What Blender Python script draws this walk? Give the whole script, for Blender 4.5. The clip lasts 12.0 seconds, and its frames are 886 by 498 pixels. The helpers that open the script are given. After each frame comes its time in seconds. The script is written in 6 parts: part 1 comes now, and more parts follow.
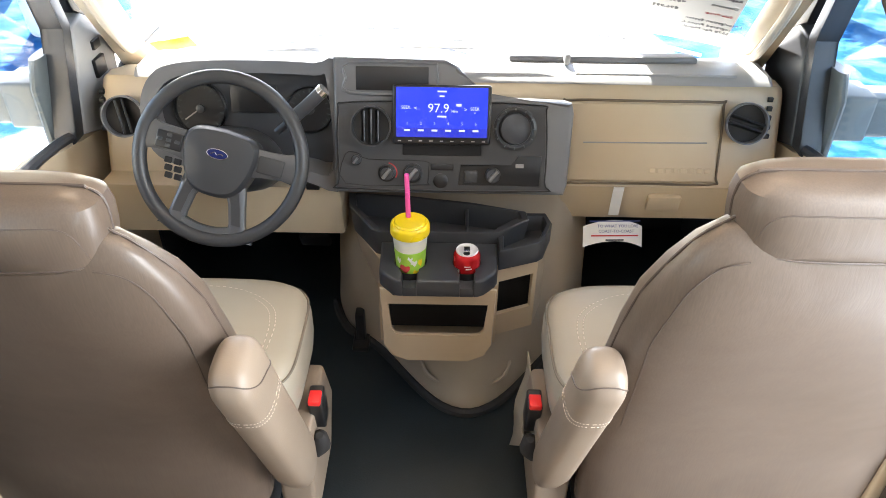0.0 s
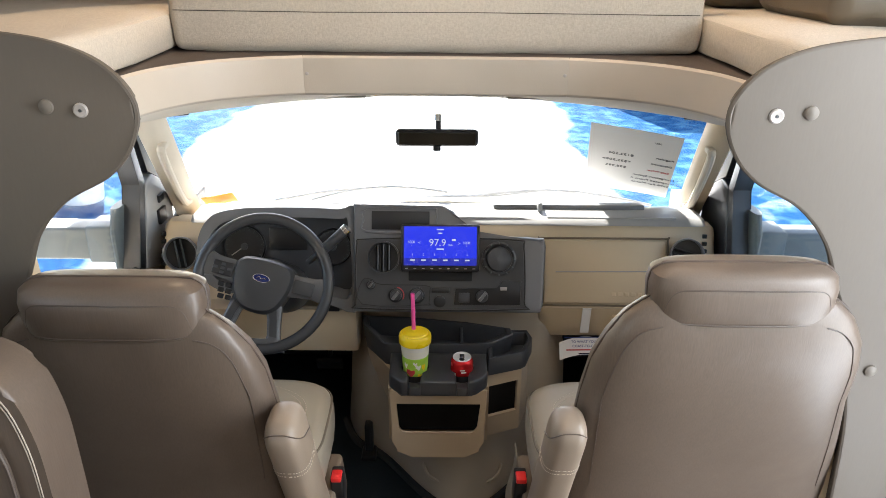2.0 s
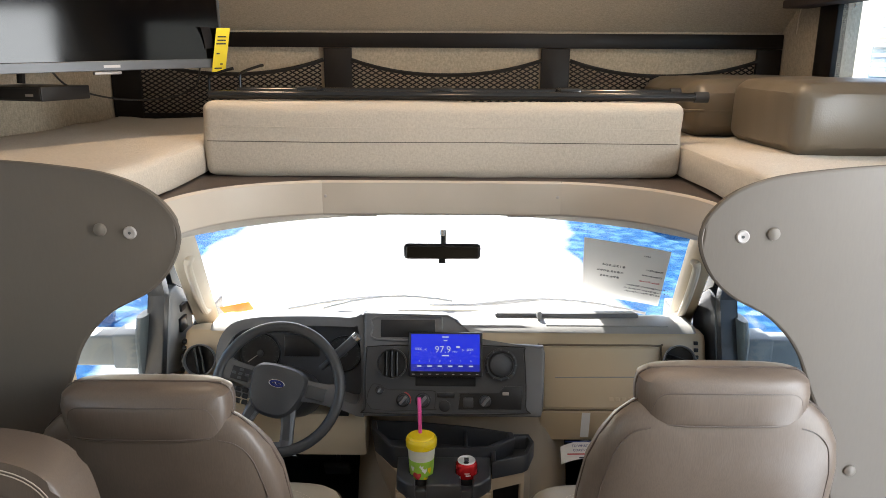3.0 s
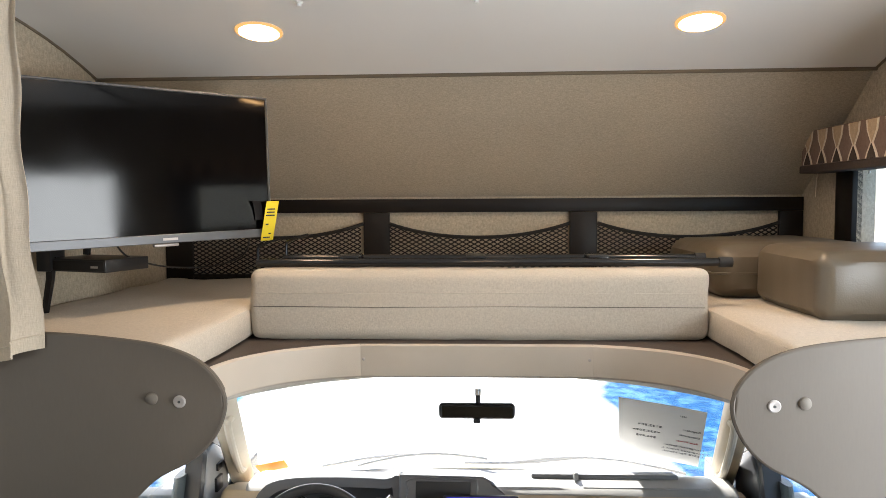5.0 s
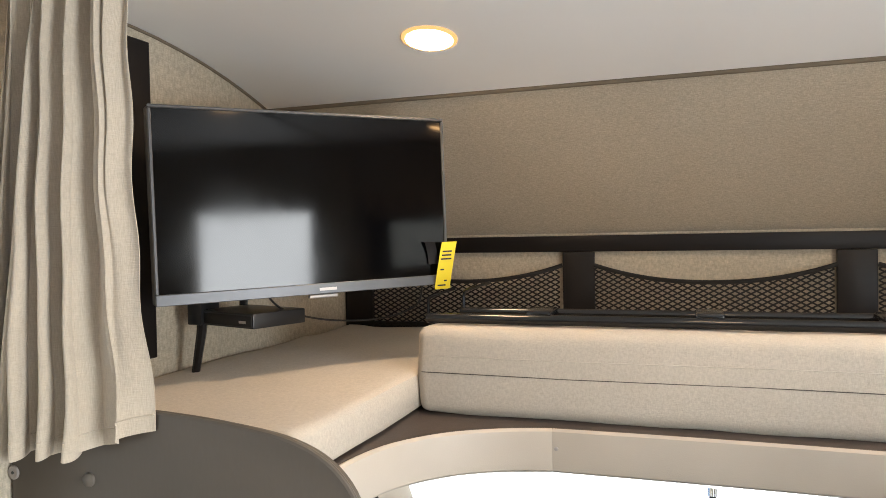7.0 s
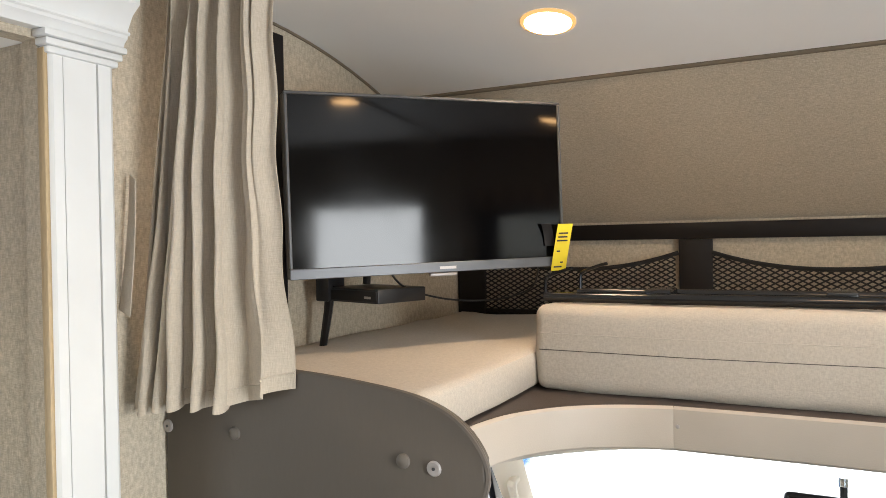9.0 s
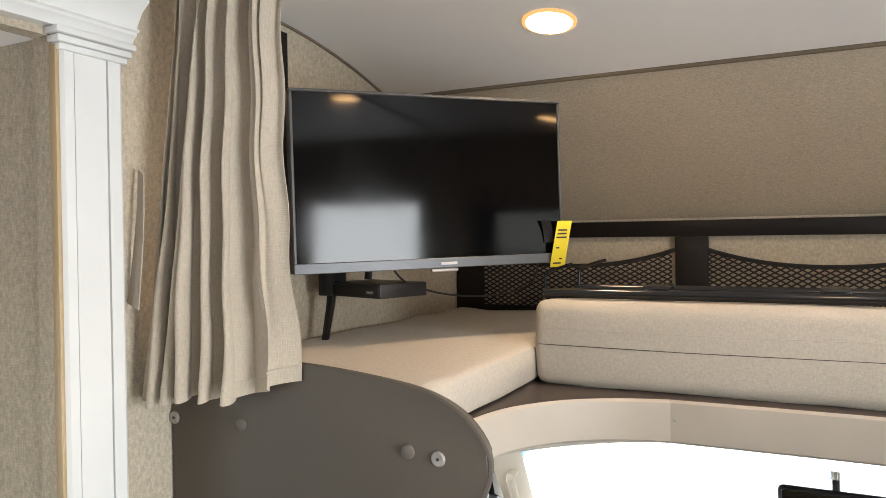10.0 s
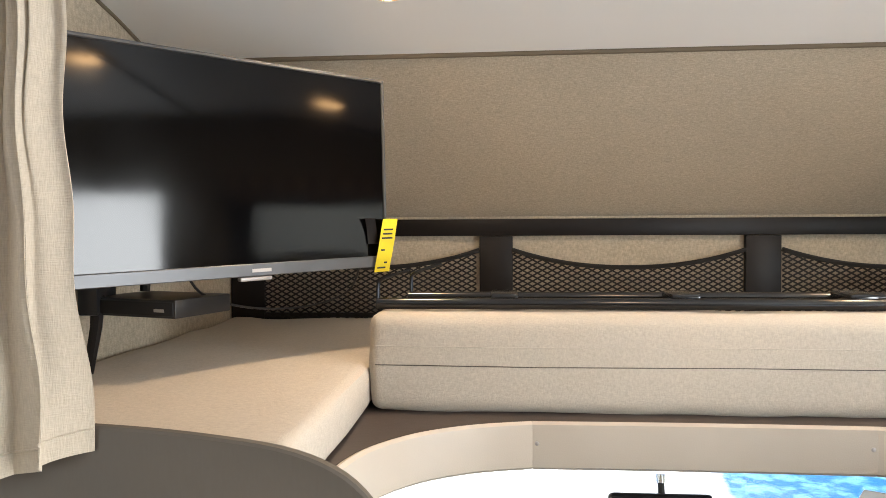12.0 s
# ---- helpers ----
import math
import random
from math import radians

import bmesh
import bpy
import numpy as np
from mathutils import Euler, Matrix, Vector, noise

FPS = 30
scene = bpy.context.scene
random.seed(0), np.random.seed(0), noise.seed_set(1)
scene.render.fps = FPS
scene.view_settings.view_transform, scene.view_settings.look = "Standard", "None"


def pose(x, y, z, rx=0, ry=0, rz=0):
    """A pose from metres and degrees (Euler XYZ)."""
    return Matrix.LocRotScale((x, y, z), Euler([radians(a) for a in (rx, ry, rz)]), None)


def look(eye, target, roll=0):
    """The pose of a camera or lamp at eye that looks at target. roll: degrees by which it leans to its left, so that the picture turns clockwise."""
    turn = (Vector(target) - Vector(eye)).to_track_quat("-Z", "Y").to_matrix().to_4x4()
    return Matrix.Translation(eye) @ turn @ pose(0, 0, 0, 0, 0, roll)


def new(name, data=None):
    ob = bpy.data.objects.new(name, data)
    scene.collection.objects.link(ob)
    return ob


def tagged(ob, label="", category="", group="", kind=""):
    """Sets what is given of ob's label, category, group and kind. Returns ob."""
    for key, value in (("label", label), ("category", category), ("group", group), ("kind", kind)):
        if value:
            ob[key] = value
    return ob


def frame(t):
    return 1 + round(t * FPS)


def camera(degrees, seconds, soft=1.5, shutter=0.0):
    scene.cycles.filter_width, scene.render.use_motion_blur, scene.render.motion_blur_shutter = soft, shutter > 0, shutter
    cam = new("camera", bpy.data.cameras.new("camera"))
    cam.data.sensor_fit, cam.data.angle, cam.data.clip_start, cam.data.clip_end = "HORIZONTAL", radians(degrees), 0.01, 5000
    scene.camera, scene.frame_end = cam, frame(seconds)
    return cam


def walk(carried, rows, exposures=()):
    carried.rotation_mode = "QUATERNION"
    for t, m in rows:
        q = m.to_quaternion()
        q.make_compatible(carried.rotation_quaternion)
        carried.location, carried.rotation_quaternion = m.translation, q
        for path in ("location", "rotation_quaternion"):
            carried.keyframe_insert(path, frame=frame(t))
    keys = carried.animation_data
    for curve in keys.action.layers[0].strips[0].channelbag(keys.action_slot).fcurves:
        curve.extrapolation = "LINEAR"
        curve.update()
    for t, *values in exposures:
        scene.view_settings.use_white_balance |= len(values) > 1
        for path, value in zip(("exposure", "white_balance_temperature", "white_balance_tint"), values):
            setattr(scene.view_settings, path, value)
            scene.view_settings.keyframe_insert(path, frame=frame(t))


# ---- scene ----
cam = camera(62.3, 12.0, soft=0.6)
PATH = [
    (0, (0.03, 0.075, 1.594), (0.02, 1.692, 0.417), 0.8),
    (0.5, (0.043, -0.047, 1.607), (0.032, 1.622, 0.505), 0.5),
    (1, (0.043, -0.123, 1.629), (0.035, 1.602, 0.618), 0.4),
    (1.5, (0.031, -0.225, 1.659), (0.029, 1.559, 0.754), 0.6),
    (2, (0.019, -0.339, 1.677), (0.021, 1.502, 0.895), 0.5),
    (2.5, (0.011, -0.427, 1.71), (0.008, 1.465, 1.062), 0.4),
    (3, (0.016, -0.483, 1.738), (0.005, 1.451, 1.229), 0.3),
    (3.5, (0.022, -0.52, 1.771), (-0.003, 1.444, 1.392), 0.1),
    (3.7, (0.018, -0.53, 1.776), (-0.008, 1.443, 1.448), 0.2),
    (5.3, (0.012, -0.548, 1.814), (-0.135, 1.444, 1.709), -0.3),
    (5.5, (-0.003, -0.523, 1.817), (-0.189, 1.466, 1.724), -0.2),
    (6, (-0.011, -0.355, 1.828), (-0.343, 1.616, 1.759), -0.5),
    (6.5, (-0.007, -0.171, 1.828), (-0.498, 1.768, 1.786), -0.5),
    (7, (-0.018, -0.076, 1.835), (-0.681, 1.811, 1.795), -1.1),
    (7.5, (-0.026, -0.016, 1.805), (-0.838, 1.811, 1.793), -1.1),
    (7.7, (-0.036, -0.024, 1.799), (-0.874, 1.792, 1.788), -0.9),
    (9.3, (-0.046, -0.157, 1.77), (-0.967, 1.618, 1.746), -0.9),
    (9.5, (-0.048, -0.166, 1.776), (-0.965, 1.611, 1.744), -0.6),
    (10, (-0.048, -0.167, 1.77), (-0.946, 1.62, 1.742), -0.7),
    (10.5, (-0.06, -0.151, 1.781), (-0.883, 1.671, 1.745), -0.6),
    (11, (-0.152, -0.068, 1.785), (-0.825, 1.815, 1.748), -0.6),
    (11.5, (-0.313, 0.002, 1.811), (-0.749, 1.953, 1.754), -0.7),
    (12, (-0.382, 0.045, 1.789), (-0.546, 2.038, 1.736), -0.3),
]
walk(cam, [(t, look(eye, target, roll)) for t, eye, target, roll in PATH],
     [(0, 3.5), (0.5, 3.3), (1.5, 2.85), (2.0, 2.62), (2.5, 2.42), (3.5, 2.32), (5.5, 2.42), (7.0, 2.58), (9.5, 2.45), (11.0, 2.42), (12, 2.75)])

# ---- world, sun, exposure ----
SUN_EL, SUN_AZ = radians(37), radians(-18)      # in front of the vehicle, a little to its left
world = bpy.data.worlds.new("sky")
scene.world = world
world.use_nodes = True
wn = world.node_tree.nodes
sky = wn.new("ShaderNodeTexSky")
sky.sky_type, sky.sun_disc, sky.sun_elevation, sky.sun_rotation = "NISHITA", False, SUN_EL, SUN_AZ
wn["Background"].inputs["Strength"].default_value = 0.15
world.node_tree.links.new(sky.outputs[0], wn["Background"].inputs["Color"])
sun = new("sun", bpy.data.lights.new("sun", "SUN"))
sun.data.energy, sun.data.angle, sun.data.color = 5.0, radians(0.5), (1.0, 0.95, 0.88)
sun.matrix_world = look((math.sin(SUN_AZ) * 20, math.cos(SUN_AZ) * 20, math.tan(SUN_EL) * 20), (0, 0, 0))


def window_light(name, x, y, z, w, h, power, aim, color=(0.93, 0.97, 1.0)):
    """An area lamp set in an opening, standing in for daylight."""
    lamp = new(name, bpy.data.lights.new(name, "AREA"))
    lamp.data.shape, lamp.data.size, lamp.data.size_y, lamp.data.energy, lamp.data.color = "RECTANGLE", w, h, power, color
    lamp.matrix_world = look((x, y, z), (x + aim[0], y + aim[1], z + aim[2]))
    return lamp


window_light("daylight_entry_door_top", 1.295, 0.38, 1.72, 0.66, 0.50, 4.7, (-1, 0, 0))
window_light("daylight_entry_door_foot", 1.295, 0.38, 0.78, 0.66, 1.24, 4.4, (-1, 0, 0))
# two added fill lamps in unseen openings, to brighten the seat backs
window_light("daylight_right_fill", 1.30, -1.3, 1.45, 1.3, 0.7, 1.4, (-1, 0, 0))
window_light("daylight_slideout_fill", -1.94, -0.9, 1.45, 1.4, 0.7, 1.2, (1, 0, 0))


# ---- materials ----
def material(name, base, rough=0.6, metal=0.0, vary=0.12, scale=6.0, grain=0.0, grain_scale=300.0, bump=0.15, bump_scale=350.0,
             stretch=(1, 1, 1), sheen=0.0, coat=0.0, weave=0.0, wear=0.06, spec=0.5, crease=0.0):
    """A surface with broad stains, a fine grain and relief; weave: depth of a woven cloth's threads."""
    m = bpy.data.materials.new(name)
    m.use_nodes = True
    nt, n = m.node_tree, m.node_tree.nodes
    b = n["Principled BSDF"]
    b.inputs["Roughness"].default_value, b.inputs["Metallic"].default_value = rough, metal
    b.inputs["Sheen Weight"].default_value, b.inputs["Coat Weight"].default_value = sheen, coat
    b.inputs["Specular IOR Level"].default_value = spec
    tc = n.new("ShaderNodeTexCoord")
    mp = n.new("ShaderNodeMapping")
    mp.inputs["Scale"].default_value = stretch
    nt.links.new(tc.outputs["Object"], mp.inputs["Vector"])
    big = n.new("ShaderNodeTexNoise")
    big.inputs["Scale"].default_value, big.inputs["Detail"].default_value = scale, 4
    nt.links.new(tc.outputs["Object"], big.inputs["Vector"])
    fine = n.new("ShaderNodeTexNoise")
    fine.inputs["Scale"].default_value, fine.inputs["Detail"].default_value = bump_scale, 3
    nt.links.new(mp.outputs[0], fine.inputs["Vector"])
    rgb = n.new("ShaderNodeRGB")
    rgb.outputs[0].default_value = (*base, 1)
    info = n.new("ShaderNodeObjectInfo")

    def mult(a, lo, hi, fac):
        r = n.new("ShaderNodeMapRange")
        r.inputs["From Min"].default_value, r.inputs["From Max"].default_value = 0.3, 0.7
        r.inputs["To Min"].default_value, r.inputs["To Max"].default_value = lo, hi
        nt.links.new(fac, r.inputs["Value"])
        v = n.new("ShaderNodeVectorMath")
        v.operation = "SCALE"
        nt.links.new(a, v.inputs[0])
        nt.links.new(r.outputs[0], v.inputs["Scale"])
        return v.outputs[0]
    col = mult(rgb.outputs[0], 1 - vary, 1 + vary, big.outputs["Fac"])
    height = fine.outputs["Fac"]
    if weave:
        heights = []
        for s in ((1, 1, 14), (14, 1.5, 1), (1.5, 14, 1)):
            mw = n.new("ShaderNodeMapping")
            mw.inputs["Scale"].default_value = s
            nt.links.new(tc.outputs["Object"], mw.inputs["Vector"])
            w = n.new("ShaderNodeTexNoise")
            w.inputs["Scale"].default_value, w.inputs["Detail"].default_value = grain_scale / 8, 2
            nt.links.new(mw.outputs[0], w.inputs["Vector"])
            col = mult(col, 1 - weave, 1 + weave, w.outputs["Fac"])
            heights.append(w.outputs["Fac"])
        add = n.new("ShaderNodeMath")
        nt.links.new(heights[0], add.inputs[0])
        nt.links.new(heights[1], add.inputs[1])
        height = add.outputs[0]
    elif grain:
        col = mult(col, 1 - grain, 1 + grain, fine.outputs["Fac"])
    tone = n.new("ShaderNodeMapRange")
    tone.inputs["To Min"].default_value, tone.inputs["To Max"].default_value = 1 - wear, 1 + wear
    nt.links.new(info.outputs["Random"], tone.inputs["Value"])
    last = n.new("ShaderNodeVectorMath")
    last.operation = "SCALE"
    nt.links.new(col, last.inputs[0])
    nt.links.new(tone.outputs[0], last.inputs["Scale"])
    nt.links.new(last.outputs[0], b.inputs["Base Color"])
    rr = n.new("ShaderNodeMapRange")
    rr.inputs["To Min"].default_value, rr.inputs["To Max"].default_value = max(0.02, rough - 0.1), min(1, rough + 0.1)
    nt.links.new(big.outputs["Fac"], rr.inputs["Value"])
    nt.links.new(rr.outputs[0], b.inputs["Roughness"])
    bp = n.new("ShaderNodeBump")
    bp.inputs["Strength"].default_value, bp.inputs["Distance"].default_value = bump, 0.002
    nt.links.new(height, bp.inputs["Height"])
    if crease:
        folds, fb = n.new("ShaderNodeTexNoise"), n.new("ShaderNodeBump")
        folds.inputs["Scale"].default_value, folds.inputs["Detail"].default_value, folds.inputs["Distortion"].default_value = 7.0, 2, 0.0
        nt.links.new(tc.outputs["Object"], folds.inputs["Vector"])
        fb.inputs["Strength"].default_value, fb.inputs["Distance"].default_value = crease, 0.02
        nt.links.new(folds.outputs["Fac"], fb.inputs["Height"])
        nt.links.new(fb.outputs[0], bp.inputs["Normal"])
    nt.links.new(bp.outputs[0], b.inputs["Normal"])
    return m


def glowing(name, color, strength):
    m = bpy.data.materials.new(name)
    m.use_nodes = True
    b = m.node_tree.nodes["Principled BSDF"]
    b.inputs["Base Color"].default_value = (0.02, 0.02, 0.02, 1)
    b.inputs["Emission Color"].default_value, b.inputs["Emission Strength"].default_value = (*color, 1), strength
    return m


def glassy(name, tint=(1, 1, 1), rough=0.0, gloss=0.08):
    """A thin pane: clear, with a mirror's gloss on it."""
    m = bpy.data.materials.new(name)
    m.use_nodes = True
    nt, n = m.node_tree, m.node_tree.nodes
    n.remove(n["Principled BSDF"])
    clear, shine, mix = n.new("ShaderNodeBsdfTransparent"), n.new("ShaderNodeBsdfGlossy"), n.new("ShaderNodeMixShader")
    clear.inputs[0].default_value = (*tint, 1)
    shine.inputs["Roughness"].default_value = rough
    mix.inputs[0].default_value = gloss
    nt.links.new(clear.outputs[0], mix.inputs[1])
    nt.links.new(shine.outputs[0], mix.inputs[2])
    nt.links.new(mix.outputs[0], n["Material Output"].inputs["Surface"])
    return m


SEAT_BROWN = material("brown_vinyl", (0.099, 0.074, 0.057), 0.40, vary=0.12, grain=0.08, bump=0.07, bump_scale=420, stretch=(1, 1, 0.06), scale=3, crease=0.22)
SEAT_GREY = material("grey_beige_vinyl", (0.265, 0.235, 0.185), 0.42, vary=0.06, bump=0.12, bump_scale=400, scale=4, crease=0.08)
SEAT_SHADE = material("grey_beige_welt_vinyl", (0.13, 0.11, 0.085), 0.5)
SEAT_TAN = material("tan_vinyl", (0.205, 0.160, 0.120), 0.45, vary=0.08, bump=0.1, bump_scale=400, scale=5, crease=0.10)
SEAM_SHADE = material("shaded_cloth_seam", (0.16, 0.125, 0.085), 0.9)
GROOVE = material("dark_moulding_joint", (0.015, 0.014, 0.013), 0.7)
BEIGE_JOINT = material("shaded_beige_joint", (0.17, 0.13, 0.085), 0.7)
PIPING = material("dark_piping", (0.07, 0.05, 0.04), 0.5)
STITCH = material("pale_thread", (0.44, 0.38, 0.31), 0.8, bump=0.4, bump_scale=900)
PANEL_VINYL = material("taupe_panel_vinyl", (0.094, 0.077, 0.061), 0.58, vary=0.06, grain=0.02, bump=0.06, bump_scale=220, stretch=(1, 1, 0.2), scale=3)
DASH_BEIGE = material("beige_moulded_plastic", (0.56, 0.45, 0.305), 0.42, vary=0.04, bump=0.12, bump_scale=700, scale=3)
DASH_GREY = material("grey_moulded_plastic", (0.15, 0.152, 0.158), 0.34, vary=0.06, bump=0.12, bump_scale=700, scale=4)
BEZEL = material("satin_black_bezel", (0.05, 0.051, 0.054), 0.36, vary=0.06, bump=0.1, bump_scale=700)
WHEEL_GREY = material("charcoal_grained_wheel_cover", (0.034, 0.035, 0.037), 0.42, vary=0.06, bump=0.12, bump_scale=800)
SPOKE_GREY = material("satin_grey_spoke", (0.066, 0.067, 0.07), 0.35, vary=0.05, bump=0.06, bump_scale=700)
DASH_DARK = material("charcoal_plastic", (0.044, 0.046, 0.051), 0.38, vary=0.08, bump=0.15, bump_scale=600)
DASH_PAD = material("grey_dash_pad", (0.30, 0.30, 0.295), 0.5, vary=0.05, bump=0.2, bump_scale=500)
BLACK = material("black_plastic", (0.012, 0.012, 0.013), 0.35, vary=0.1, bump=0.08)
RUBBER = material("black_rubber", (0.02, 0.02, 0.021), 0.75, vary=0.15)
FLOOR_MAT = material("black_rubber_floor_mat", (0.007, 0.013, 0.017), 0.5, vary=0.2, grain=0.2, bump=0.25, bump_scale=240, scale=5)
COACH_FLOOR = material("brown_vinyl_plank", (0.22, 0.16, 0.11), 0.45, vary=0.15, grain=0.1, stretch=(8, 1, 1), bump_scale=60)
WALL_CLOTH = material("woven_beige_wall_cloth", (0.46, 0.395, 0.30), 0.85, vary=0.06, weave=0.14, grain_scale=640, bump=0.3, scale=2, wear=0.0)
CUSHION_CLOTH = material("heathered_oatmeal_cloth", (0.48, 0.42, 0.345), 0.9, vary=0.03, weave=0.07, grain_scale=900, bump=0.4, scale=3, sheen=0.2, crease=0.16)
CURTAIN_CLOTH = material("oatmeal_linen_curtain", (0.46, 0.395, 0.31), 0.9, vary=0.08, weave=0.06, grain_scale=560, bump=0.4, scale=4, sheen=0.2, crease=0.06)
CEILING_WHITE = material("white_ceiling_vinyl", (0.81, 0.795, 0.765), 0.55, vary=0.02, bump=0.05, bump_scale=200, scale=1.5)
TRIM_WHITE = material("white_painted_moulding", (0.76, 0.755, 0.73), 0.42, vary=0.03, bump=0.05, bump_scale=60)
SOFFIT_VINYL = material("cream_vinyl_facing", (0.45, 0.39, 0.32), 0.5, vary=0.04, bump=0.12, bump_scale=400)
HEADLINER = material("pale_headliner_cloth", (0.62, 0.56, 0.47), 0.85, vary=0.04, bump=0.2, bump_scale=600)
DARK_BOARD = material("dark_brown_bunk_board", (0.05, 0.036, 0.03), 0.5, vary=0.15, grain=0.15, stretch=(1, 12, 12), bump_scale=40)
RAIL_DARK = material("espresso_laminate", (0.009, 0.007, 0.0065), 0.42, spec=0.25, vary=0.12, grain=0.1, stretch=(1, 10, 10), bump_scale=50)
NET_BLACK = material("black_elastic_net", (0.012, 0.011, 0.011), 0.8)
TUBE_BLACK = material("black_powder_coated_tube", (0.009, 0.009, 0.010), 0.16, spec=0.5, bump=0.05)
CHROME = material("chrome", (0.75, 0.75, 0.76), 0.15, metal=1.0, vary=0.03, bump=0.02)
BARE_CAN = material("bare_aluminium", (0.82, 0.82, 0.83), 0.35, metal=0.35, bump=0.02)
# black wiper rubber, painted pale grey to carry the windscreen's glare
WIPER_GLARE = material("glare_washed_rubber", (0.42, 0.41, 0.40), 0.8, vary=0.12)
EDGE_OAK = material("pale_oak_edging", (0.50, 0.37, 0.21), 0.5, vary=0.1, grain=0.1, stretch=(10, 10, 1), bump_scale=60)
SCREW = material("dull_zinc_washer", (0.38, 0.35, 0.33), 0.45, metal=0.4)
TV_GLASS = material("black_screen_glass", (0.001, 0.001, 0.0013), 0.05, vary=0.02, bump=0.0, spec=0.24)
TV_LIP = material("satin_silver_grey_bezel", (0.09, 0.093, 0.10), 0.38, metal=0.3, bump=0.03)
TV_BEZEL = material("dark_grey_bezel", (0.06, 0.06, 0.062), 0.35, bump=0.05)
YELLOW = material("yellow_paper_label", (0.85, 0.66, 0.02), 0.6, vary=0.03)
PAPER = material("white_paper", (0.78, 0.77, 0.74), 0.7, vary=0.03)
INK = material("dark_ink", (0.02, 0.02, 0.03), 0.7)
INK_BLUE = material("blue_ink", (0.04, 0.06, 0.22), 0.7)
INK_RED = material("red_ink", (0.55, 0.05, 0.05), 0.7)
CAN_RED = material("red_printed_can", (0.62, 0.015, 0.02), 0.28, metal=0.5, vary=0.04, bump=0.03)
CUP_LID = material("yellow_plastic_lid", (0.85, 0.62, 0.01), 0.3, vary=0.03, bump=0.03)
CUP_WHITE = material("milky_plastic_cup", (0.75, 0.73, 0.62), 0.35, vary=0.03)
CUP_GREEN = material("green_printed_wrap", (0.35, 0.60, 0.06), 0.4, vary=0.15, scale=30)
STRAW_PINK = material("pink_plastic_straw", (0.85, 0.10, 0.35), 0.3)
BELT_RED = material("red_buckle_button", (0.70, 0.02, 0.02), 0.35)
LOGO_BLUE = material("blue_enamel", (0.01, 0.02, 0.12), 0.2, metal=0.3)
BUTTON_GREY = material("taupe_fabric_button", (0.13, 0.112, 0.092), 0.55)
LEATHER_OLIVE = material("olive_brown_vinyl", (0.125, 0.10, 0.07), 0.42, vary=0.07, bump=0.18, bump_scale=260)
PANE = glassy("clear_pane", (0.97, 0.98, 0.98), 0.0, 0.05)
MIRROR = material("mirror_glass", (0.22, 0.225, 0.24), 0.03, metal=1.0, vary=0.0, bump=0.0, wear=0.0)
MIRROR_DIM = material("dimmed_mirror_glass", (0.05, 0.055, 0.055), 0.03, metal=1.0, vary=0.0, bump=0.0, wear=0.0)
LAMP_GLOW = glowing("warm_lamp_diffuser", (1.0, 0.58, 0.25), 10.0)
# orange bloom round the lamps, put into the trim ring as emission
LAMP_HALO = glowing("warm_halo_lamp_rim", (1.0, 0.50, 0.17), 0.22)
SCREEN_BLUE = glowing("blue_display", (0.0, 0.02, 0.75), 0.18)
SCREEN_BLUE_DEEP = glowing("deep_blue_display", (0.0, 0.008, 0.32), 0.2)
SCREEN_TEXT = glowing("display_lettering", (0.8, 0.88, 1.0), 0.11)
CLUSTER_MARK = glowing("dial_marks", (0.5, 0.6, 0.62), 0.02)
CONCRETE = material("pale_concrete", (0.55, 0.54, 0.52), 0.85, vary=0.1, scale=0.6, bump_scale=30)
MIRROR_GREY = material("pale_grey_mirror_plastic", (0.13, 0.15, 0.155), 0.5, vary=0.04)
POT_WHITE = material("white_planter", (0.75, 0.75, 0.76), 0.5)
LEAF = material("green_leaf", (0.06, 0.12, 0.03), 0.5, vary=0.3, scale=20)
RV_WHITE = material("cream_vehicle_body", (0.66, 0.62, 0.52), 0.35, vary=0.05, scale=1)
RV_TRIM = material("pale_louvre_paint", (0.30, 0.34, 0.35), 0.7)
RV_GLASS = material("tinted_side_glass", (0.10, 0.14, 0.15), 0.1)
VAN_BLUE = material("deep_blue_vehicle_body", (0.08, 0.25, 0.58), 0.35, vary=0.1, scale=1)
AMBER = material("amber_sticker", (0.80, 0.33, 0.01), 0.5)


# ---- builders ----
def part(name, bm, mat, parent=None, label="", smooth=True, flat_angle=35):
    me = bpy.data.meshes.new(name)
    bmesh.ops.recalc_face_normals(bm, faces=bm.faces)
    bm.to_mesh(me)
    bm.free()
    me.materials.append(mat)
    ob = new(name, me)
    if smooth:
        for p in me.polygons:
            p.use_smooth = True
        me.set_sharp_from_angle(angle=radians(flat_angle))
    if parent:
        ob.parent = parent
        ob.matrix_parent_inverse = parent.matrix_basis.inverted()
    if label:
        ob["label"] = label
    return ob


def thing(name, label, category, group="", at=(0, 0, 0), kind=""):
    ob = new(name)
    ob.matrix_basis = Matrix.Translation(at)
    return tagged(ob, label, category, group, kind)


def setting(name, bm, mat, label, category="structure", smooth=False):
    return tagged(part(name, bm, mat, None, "", smooth), label, category, "", "structure")


